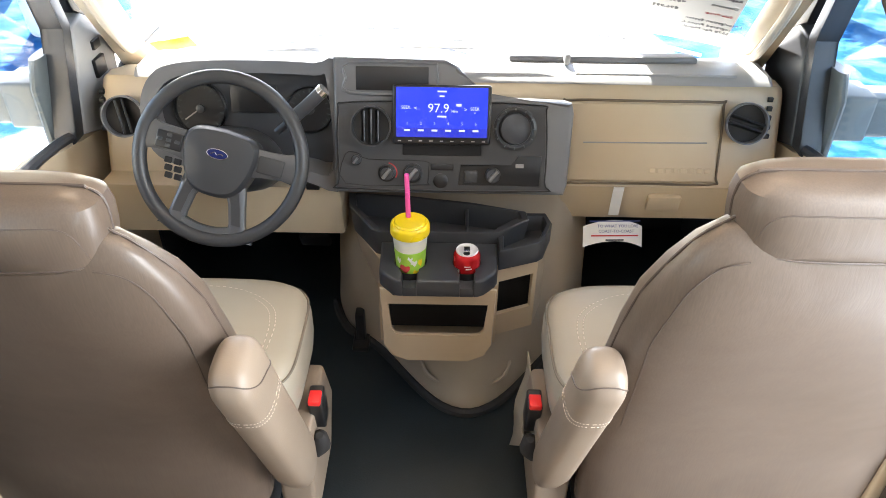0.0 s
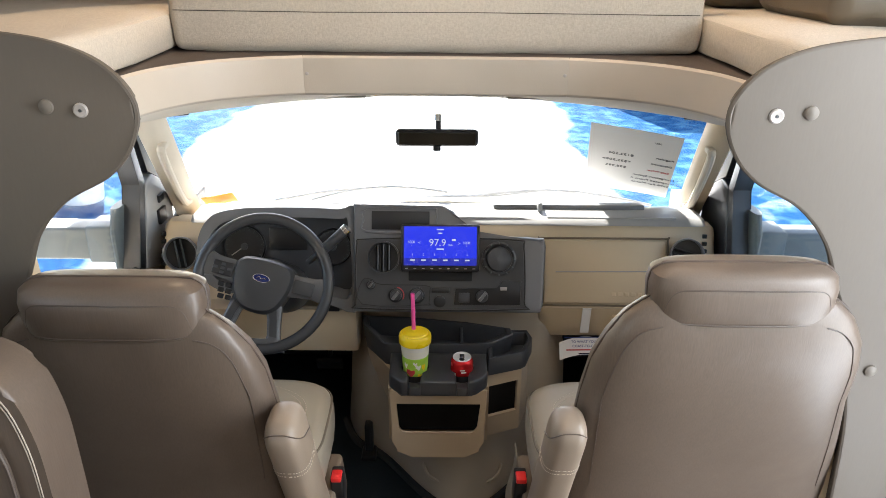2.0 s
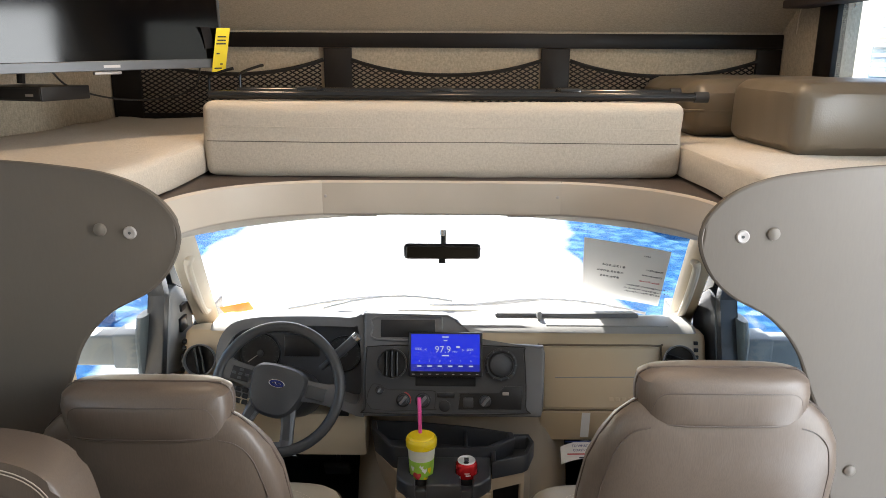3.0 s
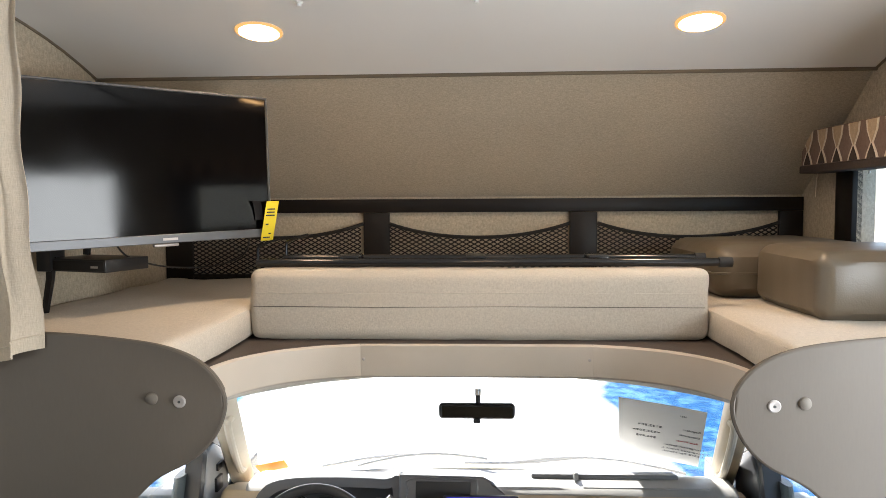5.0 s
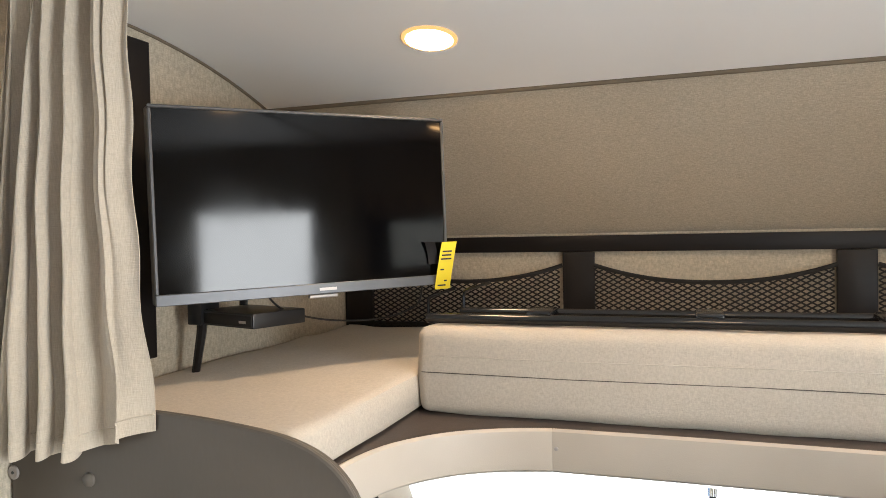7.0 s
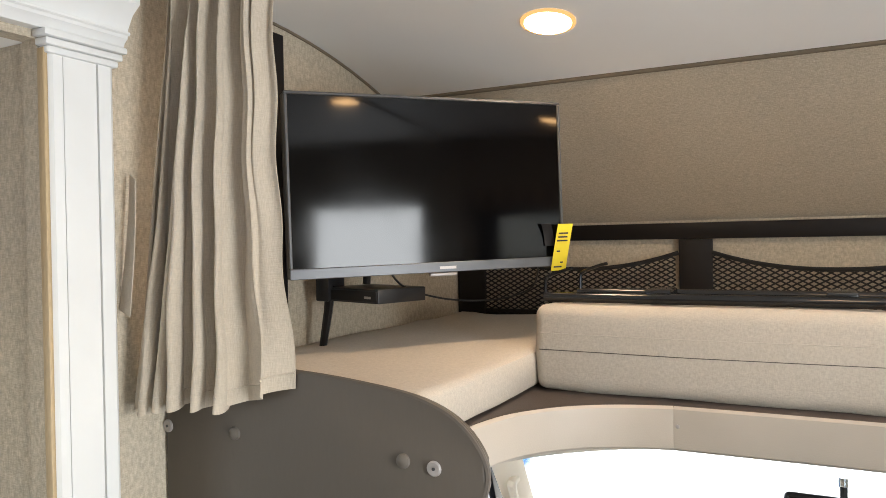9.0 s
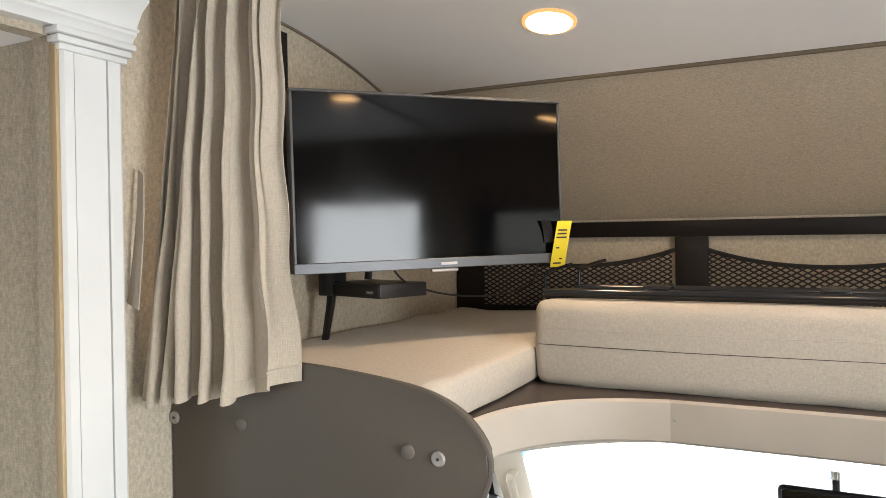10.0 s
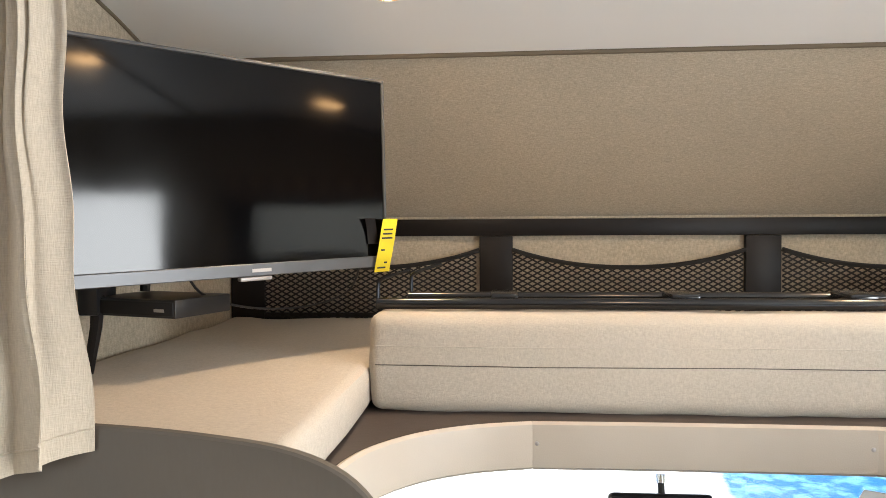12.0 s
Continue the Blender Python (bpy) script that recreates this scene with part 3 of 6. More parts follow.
def visor(sx):
    p = thing("sun_visor", "beige folded sun visor against the headliner", "sun visor", "sun visors", at=(sx * 0.38, 1.68, 1.25))
    x0, x1 = sorted((sx * 0.075, sx * 0.70))
    out = []
    for k in range(21):
        s = k / 20
        x = x0 + (x1 - x0) * s
        fall = 0.030 * (x / 0.7) ** 2
        ends = min(1, 6 * s, 6 * (1 - s)) ** 0.5
        y = glass_y(x, 1.24) - 0.03
        sec = [(-0.125 * ends, 0.002), (-0.10 * ends, 0.011), (0.0, 0.012), (0.02, 0.0), (0.0, -0.010), (-0.10 * ends, -0.008)]
        out.append([Vector((x, y + a, 1.262 - fall + b * 0.6 - a * 0.42)) for a, b in sec])
    part("pad", loft(out), HEADLINER, p)
    xm = (x0 + x1) / 2 - sx * 0.1
    ym = glass_y(xm, 1.24) - 0.06
    part("label", box((xm - 0.09, ym - 0.03, 1.265), (xm + 0.09, ym + 0.02, 1.267), 0, 1), PAPER, p, "white warning label")
    part("rod", tube([(sx * 0.69, glass_y(0.69, 1.235), 1.222), (sx * 0.74, glass_y(0.74, 1.235), 1.222)], 0.006), DASH_DARK, p)


visor(-1)
visor(1)


def cab_side(sx):
    """Pillar, door and glass on one side of the cab."""
    def X(x):
        return sx * x
    pillar = tagged(thing("pillar", "beige plastic windscreen pillar trim with a grab handle", "pillar", at=(X(0.88), 2.2, 0.72)), kind="structure")
    line = [glass_at(1, v) for v in (-0.12, 0.0, 0.25, 0.5, 0.75, 1.0, 1.12)]
    rings = []
    for x, y, z in line:
        rings.append([Vector((X(x + a), y + b, z)) for a, b in ((-0.012, 0.006), (-0.006, -0.03), (0.02, -0.062), (0.05, -0.07), (0.072, -0.03), (0.05, 0.012))])
    part("pillar_trim", loft(rings), DASH_BEIGE if sx > 0 else HEADLINER, pillar)
    grab = [glass_at(1, v) for v in (0.20, 0.24, 0.5, 0.76, 0.80)]
    pts = [(X(x + 0.004), y - o, z) for (x, y, z), o in zip(grab, (0.035, 0.072, 0.085, 0.078, 0.04))]
    part("grab_handle", tube(curve(pts, 6), 0.013, 10), HEADLINER, pillar, "beige moulded grab handle")
    door = tagged(thing("door_1" if sx < 0 else "door_2", "closed cab door with beige panel and clear side window", "door", at=(X(0.96), 1.5, 0.02)), kind="structure")
    a, b = sorted((X(0.935), X(0.99)))
    part("door_panel", prism([(0.98, 0.02), (2.09, 0.02), (2.09, 0.615), (1.96, 0.63), (1.79, 0.69), (1.6, 0.72), (0.98, 0.74)], "x", a, b, 0.012), DASH_BEIGE, door)
    a2, b2 = sorted((X(0.905), X(0.945)))
    part("armrest", prism([(1.15, 0.50), (1.75, 0.48), (1.82, 0.52), (1.75, 0.57), (1.15, 0.58)], "x", a2, b2, 0.012, 3), DASH_BEIGE, door)
    part("door_sill", tube(curve([(X(0.945), 1.0, 0.745), (X(0.945), 1.6, 0.727), (X(0.945), 1.79, 0.695)], 4), 0.014), DASH_DARK, door)
    a3, b3 = sorted((X(0.925), X(0.975)))
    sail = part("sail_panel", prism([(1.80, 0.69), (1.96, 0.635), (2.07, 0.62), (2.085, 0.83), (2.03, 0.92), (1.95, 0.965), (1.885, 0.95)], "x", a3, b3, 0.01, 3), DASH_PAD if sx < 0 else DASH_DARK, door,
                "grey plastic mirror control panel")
    if sx < 0:
        part("switch", box((X(0.917), 1.955, 0.86), (X(0.927), 1.995, 0.885), 0.002), BLACK, sail)
        part("mirror_switch", box((X(0.915), 1.935, 0.79), (X(0.928), 1.995, 0.84), 0.003), BLACK, sail)
    a4, b4 = sorted((X(0.928), X(0.985)))
    part("window_post", prism([(1.745, 0.69), (1.80, 0.69), (1.89, 0.955), (1.815, 1.20), (1.775, 1.20), (1.85, 0.955)], "x", a4, b4, 0.006), DASH_DARK, door)
    part("front_post", prism([(2.02, 0.93), (1.92, 0.975), (1.835, 1.22), (1.96, 1.22), (2.10, 0.98), (2.12, 0.80), (2.085, 0.80)], "x", a4, b4, 0.004), BLACK, door)
    part("roof_rail", box((a4, 0.98, 1.195), (b4, 1.86, 1.34), 0.01), HEADLINER, door)
    g = part("pane", prism([(1.05, 0.70), (1.79, 0.66), (1.87, 0.955), (1.80, 1.21), (1.05, 1.21)], "x", X(0.966), X(0.969)), PANE, door)
    g.visible_shadow = False
    post = tagged(thing("door_pillar", "beige door pillar with a black seat belt anchor", "pillar", at=(X(0.95), 1.05, 0.0)), kind="structure")
    a5, b5 = sorted((X(0.88), X(0.985)))
    part("pillar_trim", prism([(0.985, 0.0), (1.20, 0.0), (1.17, 0.75), (1.13, 1.335), (0.985, 1.335)], "x", a5, b5, 0.015, 3), DASH_BEIGE, post)
    part("belt_guide", box((X(0.872) - 0.008, 1.06, 0.84), (X(0.872) + 0.008, 1.10, 0.99), 0.004), BLACK, post)
    part("belt_tongue", box((X(0.845) - 0.016, 1.085, 0.88), (X(0.845) + 0.018, 1.15, 0.905), 0.006), BLACK, post)
    part("belt_cover", lathe([(0.035, 0), (0.04, 0.02), (0.036, 0.07), (0.012, 0.10)], Matrix.Translation((X(0.85), 1.10, 0.76)), 18), DASH_BEIGE, post)
    part("belt_webbing", box((X(0.875) - 0.002, 1.07, 0.25), (X(0.875) + 0.002, 1.115, 0.86), 0), BLACK, post)
    cowl = box(sorted_lo(X(0.93), X(0.99), 2.085, 2.46, 0.0, 0.76), sorted_hi(X(0.93), X(0.99), 2.085, 2.46, 0.0, 0.76), 0.01)
    setting("cowl_side", cowl, DASH_DARK, "dark plastic kick panel of the cab", "panel")
    # outside mirror
    mir = thing("side_mirror", "pale grey outside mirror on a wide arm", "side mirror", "side mirrors", at=(X(1.0), 1.8, 0.75))
    part("mirror_base", loft([oval(X(0.995), 1.83, z, 0.016, w, 20) for z, w in ((0.60, 0.05), (0.68, 0.085), (0.84, 0.085), (0.90, 0.05))]), MIRROR_GREY, mir)
    part("arm", box(sorted_lo(X(1.0), X(1.42), 1.765, 1.86, 0.735, 0.842), sorted_hi(X(1.0), X(1.42), 1.765, 1.86, 0.735, 0.842), 0.012, 3), MIRROR_GREY, mir)
    part("arm_cover", box(sorted_lo(X(0.998), X(1.085), 1.755, 1.87, 0.728, 0.85), sorted_hi(X(0.998), X(1.085), 1.755, 1.87, 0.728, 0.85), 0.01, 3), MIRROR_GREY, mir)
    part("mirror_head", box(sorted_lo(X(1.40), X(1.68), 1.72, 1.86, 0.66, 1.06), sorted_hi(X(1.40), X(1.68), 1.72, 1.86, 0.66, 1.06), 0.04, 4), MIRROR_GREY, mir)
    part("mirror_glass", box(sorted_lo(X(1.43), X(1.65), 1.715, 1.722, 0.70, 1.02), sorted_hi(X(1.43), X(1.65), 1.715, 1.722, 0.70, 1.02), 0.001, 1), MIRROR, mir)


def sorted_lo(xa, xb, ya, yb, za, zb):
    return min(xa, xb), ya, za


def sorted_hi(xa, xb, ya, yb, za, zb):
    return max(xa, xb), yb, zb


cab_side(-1)
cab_side(1)
setting("firewall", box((-0.99, 2.42, -0.05), (0.99, 2.47, 0.62)), FLOOR_MAT, "dark carpeted firewall under the dashboard", "wall")
hood = setting("hood", sheet(lambda u, v: ((2 * u - 1) * (0.95 - 0.1 * v), 2.50 + 0.75 * v - 0.18 * (2 * u - 1) ** 2, 0.675 - 0.14 * v - 0.05 * (2 * u - 1) ** 2), 16, 10, 0.01), RV_WHITE,
               "pale painted hood ahead of the windscreen", "hood", True)


def wiper(x0, x1, lift):
    p = thing("wiper", "windscreen wiper resting on the glass, glare put into its pale grey", "wiper", "wipers", at=(x0, glass_y(x0, 0.74), 0.72))
    pts = []
    for k in range(9):
        s = k / 8
        x = x0 + (x1 - x0) * s
        z = 0.715 + 0.05 * math.sin(math.pi * s) + lift * s
        pts.append((x, glass_y(x, z) + 0.022, z))
    part("blade", tube(pts, 0.006, 6), WIPER_GLARE, p)
    xm, zm = x0 + (x1 - x0) * 0.45, 0.765 + lift * 0.45
    part("arm", tube(curve([(xm, glass_y(xm, zm) + 0.035, zm), (xm - (x1 - x0) * 0.35, glass_y(xm, 0.72) + 0.05, 0.725), (xm - (x1 - x0) * 0.75, glass_y(x0, 0.70) + 0.06, 0.69)], 5), 0.007, 6), WIPER_GLARE, p)


wiper(-0.50, 0.04, 0.02)
wiper(0.14, 0.80, 0.045)


# ---- cab: dashboard ----
def at_face(o, tilt, turn=0.0):
    """Axes for a thing on a face that leans back: x across, y up the face, z out of it towards the seats."""
    return Matrix.Translation(o) @ pose(0, 0, 0, 90 - tilt, 0, turn)


dash = thing("dashboard", "beige and grey moulded plastic dashboard with a dark instrument hood", "dashboard", at=(0, 2.0, 0.5))
body = [(1.775, 0.575), (1.80, 0.555), (1.95, 0.50), (2.05, 0.35), (2.41, 0.35), (2.43, 0.63), (2.25, 0.705), (2.05, 0.785), (1.93, 0.822), (1.885, 0.822), (1.865, 0.80)]
part("dash_body", prism(body, "x", -0.885, 0.905, 0.02, 3), DASH_BEIGE, dash, "beige moulded dashboard body")
pad = [(1.875, 0.822), (1.90, 0.840), (2.0, 0.838), (2.10, 0.810), (2.26, 0.728), (2.43, 0.655), (2.40, 0.635), (2.05, 0.775), (1.90, 0.812)]
part("top_pad", prism(pad, "x", -0.80, 0.875, 0.01, 2), DASH_PAD, dash, "pale grey sunlit top pad")
tray = part("top_tray", box((0.19, 1.985, 0.822), (0.70, 2.065, 0.846), 0.006, m=pose(0, 0, 0, -12, 0, 0)), DASH_GREY, dash, "shallow grey tray")
part("tray_rib", box((0.335, 1.95, 0.842), (0.35, 2.05, 0.872), 0.004), DASH_PAD, tray)
part("pad_slot", box((0.36, 1.897, 0.833), (0.78, 1.906, 0.8435), 0.002), DASH_PAD, dash)
def shelf_at(u, v):
    """The strip between the top pad and the foot of the glass."""
    gx, gy, gz = glass_at(0.03 + 0.94 * u, 0.0)
    y0 = min(2.42, gy - 0.02)
    z0 = 0.728 - 0.43 * (y0 - 2.26) + 0.004
    return gx, y0 + (gy - 0.004 - y0) * v, z0 + (max(gz, z0) - z0) * v


part("foot_shelf", sheet(shelf_at, 32, 2, 0.004), DASH_PAD, dash)
part("defrost_vent", box((-0.32, 2.24, 0.725), (0.32, 2.262, 0.746), 0.003, m=pose(0, 0, 0, -24, 0, 0)), BLACK, dash)

# instrument hood and cluster
hood_out = [(-0.715, 0.70), (-0.735, 0.80), (-0.70, 0.878), (-0.62, 0.908), (-0.45, 0.915), (-0.30, 0.911), (-0.245, 0.900), (-0.235, 0.622), (-0.33, 0.628), (-0.42, 0.645), (-0.63, 0.66)]
inner = [(-0.69, 0.715), (-0.705, 0.79), (-0.675, 0.852), (-0.61, 0.880), (-0.45, 0.886), (-0.30, 0.882), (-0.270, 0.868), (-0.262, 0.66), (-0.33, 0.655), (-0.42, 0.66), (-0.62, 0.68)]


def lean(p, base, back):
    """A place of the instrument hood: it leans away with height."""
    return Vector((p[0], base + 0.30 * (p[1] - 0.6) + back, p[1]))


co = [Vector((p[0], p[1], 0)) for p in curve([(x, z, 0) for x, z in hood_out], 4, True)]
ci = [Vector((p[0], p[1], 0)) for p in curve([(x, z, 0) for x, z in inner], 4, True)]
part("instrument_hood", loft([[lean((p.x, 0.58 + (p.y - 0.58) * 0.62), 1.72, 0.32) for p in co], [lean((p.x, 0.59 + (p.y - 0.59) * 0.93), 1.70, 0.09) for p in co], [lean(p, 1.685, 0.02) for p in co], [lean(p, 1.675, 0.0) for p in co], [lean(p, 1.675, 0.0) for p in ci], [lean(p, 1.69, 0.06) for p in ci]], False),
     DASH_GREY, dash, "dark grey instrument hood")
face_back = part("cluster_face", loft([[lean(p, 1.69, 0.055) for p in ci], [lean((p.x * 0.999, p.y), 1.69, 0.075) for p in ci]]), DASH_DARK, dash, "charcoal instrument face with round dials")
for cx, r in ((-0.605, 0.068), (-0.325, 0.06)):
    m = at_face((cx, 1.69 + 0.30 * 0.17 + 0.052, 0.775), 16)
    dial = part("dial", lathe([(r, -0.004), (r, 0.006), (r * 0.94, 0.010), (r * 0.9, 0.002), (0.002, 0.001)], m, 40), BLACK, face_back)
    bm = bmesh.new()
    for k in range(17):
        a = radians(225 - 270 * k / 16)
        rr = r * 0.8
        q = box((-0.005 if k % 2 == 0 else -0.003, -0.001, 0), (0.005 if k % 2 == 0 else 0.003, 0.001, 0.001))
        bmesh.ops.transform(q, matrix=m @ Matrix.Translation((rr * math.cos(a), rr * math.sin(a), 0.002)) @ Matrix.Rotation(a, 4, "Z"), verts=q.verts)
        add(bm, q)
    part("tick_marks", bm, CLUSTER_MARK, dial, "pale tick marks")
    q = box((-0.008, -0.0016, 0), (r * 0.72, 0.0016, 0.002))
    bmesh.ops.transform(q, matrix=m @ Matrix.Translation((0, 0, 0.004)) @ Matrix.Rotation(radians(215), 4, "Z"), verts=q.verts)
    part("needle", q, SCREW, dial)
    part("hub", lathe([(0.011, 0), (0.011, 0.007), (0.002, 0.009)], m, 16), DASH_DARK, dial)
m = at_face((-0.465, 1.69 + 0.30 * 0.20 + 0.050, 0.80), 16)
q = box((-0.06, -0.035, 0), (0.06, 0.035, 0.006), 0.003)
bmesh.ops.transform(q, matrix=m, verts=q.verts)
part("info_display", q, BLACK, face_back)

# centre stack
ST = 22
def stack_m(x, up, out=0.0):
    """A place on the leaning centre stack: up from its foot along the face."""
    o = Vector((0, 1.617, 0.60))
    u, nrm = Vector((0, math.sin(radians(ST)), math.cos(radians(ST)))), Vector((0, -math.cos(radians(ST)), math.sin(radians(ST))))
    return at_face(o + Vector((x, 0, 0)) + u * up + nrm * out, ST)


def on_stack(bm, x, up, out=0.0, spin=0):
    bmesh.ops.transform(bm, matrix=stack_m(x, up, out) @ Matrix.Rotation(radians(spin), 4, "Z"), verts=bm.verts)
    return bm


stack_front = [(-0.25, 0.034), (0.318, 0.034), (0.326, 0.06), (0.334, 0.235), (0.328, 0.262), (0.13, 0.268), (0.10, 0.28), (0.052, 0.342), (0.02, 0.358), (-0.25, 0.362)]
part("stack_body", on_stack(prism(stack_front, "z", -0.26, 0.0, 0.012, 3), 0, 0), DASH_GREY, dash, "grey plastic centre stack")
stack = part("stack_bezel", on_stack(prism([(p.x, p.y) for p in curve([(-0.235, 0.07, 0), (-0.236, 0.23, 0), (-0.21, 0.252, 0), (0.0, 0.256, 0), (0.24, 0.252, 0), (0.262, 0.23, 0), (0.265, 0.07, 0), (0.24, 0.048, 0), (-0.21, 0.048, 0)], 4, True)],
                                      "z", -0.004, 0.006, 0.003), 0, 0), BEZEL, dash, "charcoal control panel")
part("bezel_joint", on_stack(tube([(q.x, q.y, 0.0055) for q in curve([(-0.238, 0.07, 0), (-0.239, 0.23, 0), (-0.212, 0.255, 0), (0.0, 0.259, 0), (0.242, 0.255, 0), (0.265, 0.23, 0), (0.268, 0.07, 0), (0.242, 0.045, 0), (-0.212, 0.045, 0)], 5, True)], 0.0018, 5, True), 0, 0), GROOVE, dash)
part("control_joint", on_stack(tube([(q.x, q.y, 0.0062) for q in curve([(-0.222, 0.058, 0), (-0.222, 0.13, 0), (-0.19, 0.132, 0), (-0.165, 0.118, 0), (-0.03, 0.116, 0), (-0.018, 0.10, 0), (-0.02, 0.062, 0), (-0.03, 0.057, 0)], 3, True)], 0.0012, 5, True), 0, 0), GROOVE, dash)
part("top_pocket", on_stack(box((-0.165, -0.028, 0), (0.01, 0.028, 0.004), 0.003), -0.03, 0.312, 0.0), BLACK, dash, "dark open pocket")
part("pocket_frame", on_stack(tube(curve([(-0.19, -0.035, 0), (0.0, -0.036, 0), (0.02, -0.03, 0), (0.02, 0.03, 0), (0.0, 0.036, 0), (-0.19, 0.036, 0), (-0.20, 0.0, 0)], 3, True), 0.004, 6, True), -0.02, 0.312, 0.002), DASH_GREY, dash)


def round_vent(owner, m, r, ring_mat, blades=5, tilt=0):
    v = part("air_vent", lathe([(r * 0.91, -0.02), (r * 0.91, 0.004), (r * 0.94, 0.008), (r * 0.98, 0.008), (r, 0.008), (r, -0.01)], m, 36, caps=False), ring_mat, owner, "round adjustable air vent")
    part("vent_well", lathe([(r * 0.91, -0.022), (r * 0.91, -0.018), (0.003, -0.019)], m, 30), BLACK, v)
    for k in range(blades):
        o = (k - (blades - 1) / 2) * r * 0.34
        h = math.sqrt(max(0.0, (r * 0.84) ** 2 - o * o))
        q = box((-0.0025, -h, -0.012), (0.0025, h, 0.004), 0.001, 1)
        bmesh.ops.transform(q, matrix=m @ Matrix.Rotation(radians(tilt), 4, "Z") @ Matrix.Translation((o, 0, 0)) @ Matrix.Rotation(radians(25), 4, "Y"), verts=q.verts)
        part("blade", q, BLACK, v)
    return v


round_vent(dash, stack_m(-0.157, 0.20, 0.029), 0.049, BEZEL, 3)
v = part("air_vent", lathe([(0.040, -0.01), (0.040, 0.006), (0.046, 0.012), (0.052, 0.008), (0.052, -0.01)], stack_m(0.19, 0.198, 0.008), 36, caps=False), DASH_DARK, dash, "round air vent turned shut")
for k in range(12):
    a = 2 * math.pi * k / 12
    q = box((-0.0015, -0.003, 0), (0.0015, 0.003, 0.0015))
    bmesh.ops.transform(q, matrix=stack_m(0.19, 0.198, 0.008) @ Matrix.Translation((0.047 * math.cos(a), 0.047 * math.sin(a), 0.0105)) @ Matrix.Rotation(a - math.pi / 2, 4, "Z"), verts=q.verts)
    part("grip_notch", q, MIRROR_GREY, v)
part("vent_disc", lathe([(0.039, -0.004), (0.036, 0.006), (0.015, 0.010), (0.002, 0.010)], stack_m(0.19, 0.198, 0.008) @ pose(0, 0, 0, 0, 12, 0), 30), DASH_DARK, v)
for sx, px, py, pz in ((-1, -0.815, 1.836, 0.738), (1, 0.80, 1.840, 0.745)):
    vent = round_vent(dash, at_face((px, py - 0.034, pz + 0.006), 20, -sx * 6), 0.054, DASH_GREY, 2, 75 if sx > 0 else 10)
    for k in range(5):
        lo, hi = sorted((px + sx * 0.060, px + sx * 0.074))
        zz = pz - 0.045 + 0.022 * k
        yy = 1.775 + 0.4 * (zz - 0.575)
        part("side_slot", box((lo, yy - 0.003, zz), (hi, yy + 0.02, zz + 0.012), 0.001), BLACK, vent)

# head unit
unit = thing("car_radio", "black touchscreen car radio showing a blue display", "car radio", at=(0.013, 1.70, 0.80))
part("radio_slot", on_stack(box((-0.092, -0.017, 0.0), (0.10, 0.017, 0.010), 0.003), 0.01, 0.147, 0.0), NET_BLACK, unit)
shell = part("screen_shell", on_stack(box((-0.117, -0.070, 0.022), (0.117, 0.070, 0.045), 0.006, 3), 0.013, 0.230, 0), BLACK, unit)
part("bracket", on_stack(box((-0.06, -0.04, 0.0), (0.06, 0.04, 0.025), 0.003), 0.013, 0.225, 0), BLACK, unit)
part("display", on_stack(box((-0.108, -0.052, 0.0452), (0.108, 0.064, 0.0458)), 0.013, 0.230, 0), SCREEN_BLUE, shell, "bright blue display")
part("display_foot", on_stack(box((-0.108, -0.052, 0.0458), (0.108, -0.030, 0.0461)), 0.013, 0.230, 0), SCREEN_BLUE_DEEP, shell)


def on_screen(text, size, x, y):
    lettering("display_text", text, size, stack_m(0.013 + x, 0.230 + y * 0.95, 0.0464), SCREEN_TEXT, shell)


on_screen("97.9", 0.030, -0.008, 0.016)
on_screen("MHz", 0.008, 0.030, 0.009)
on_screen("SEEK", 0.0105, -0.085, 0.018)
on_screen("SEEK", 0.0105, 0.078, 0.016)
on_screen("-", 0.010, -0.085, 0.008)
on_screen("+", 0.010, 0.078, 0.006)
on_screen("<", 0.014, -0.062, 0.016)
on_screen(">", 0.014, 0.056, 0.014)
for k, tx in enumerate(("1", "2", "3", "4", "5", "6")):
    on_screen(tx, 0.0095, -0.082 + 0.0325 * k, -0.021)
    part("preset_bar", on_stack(box((-0.007, -0.0022, 0.0462), (0.007, 0.0022, 0.0466)), 0.013 - 0.082 + 0.0325 * k, 0.230 - 0.036), SCREEN_TEXT, shell)
part("title_bar", on_stack(box((-0.011, -0.0018, 0.0462), (0.011, 0.0018, 0.0466)), 0.013, 0.230 + 0.055), SCREEN_TEXT, shell)
part("title_bar", on_stack(box((-0.006, -0.0018, 0.0462), (0.006, 0.0018, 0.0466)), 0.013, 0.230 + 0.044), SCREEN_TEXT, shell)
part("title_bar", on_stack(box((-0.011, -0.002, 0.0462), (0.011, 0.002, 0.0466)), 0.013, 0.230 - 0.003), SCREEN_TEXT, shell)
part("band_badge", on_stack(box((-0.006, -0.003, 0.0462), (0.006, 0.003, 0.0466)), 0.013 + 0.040, 0.230 + 0.024), SCREEN_TEXT, shell)
for k in range(9):
    part("touch_key", on_stack(box((-0.004, -0.0012, 0.0451), (0.004, 0.0012, 0.0455)), 0.013 - 0.10 + 0.025 * k, 0.230 - 0.061), SCREW, shell)


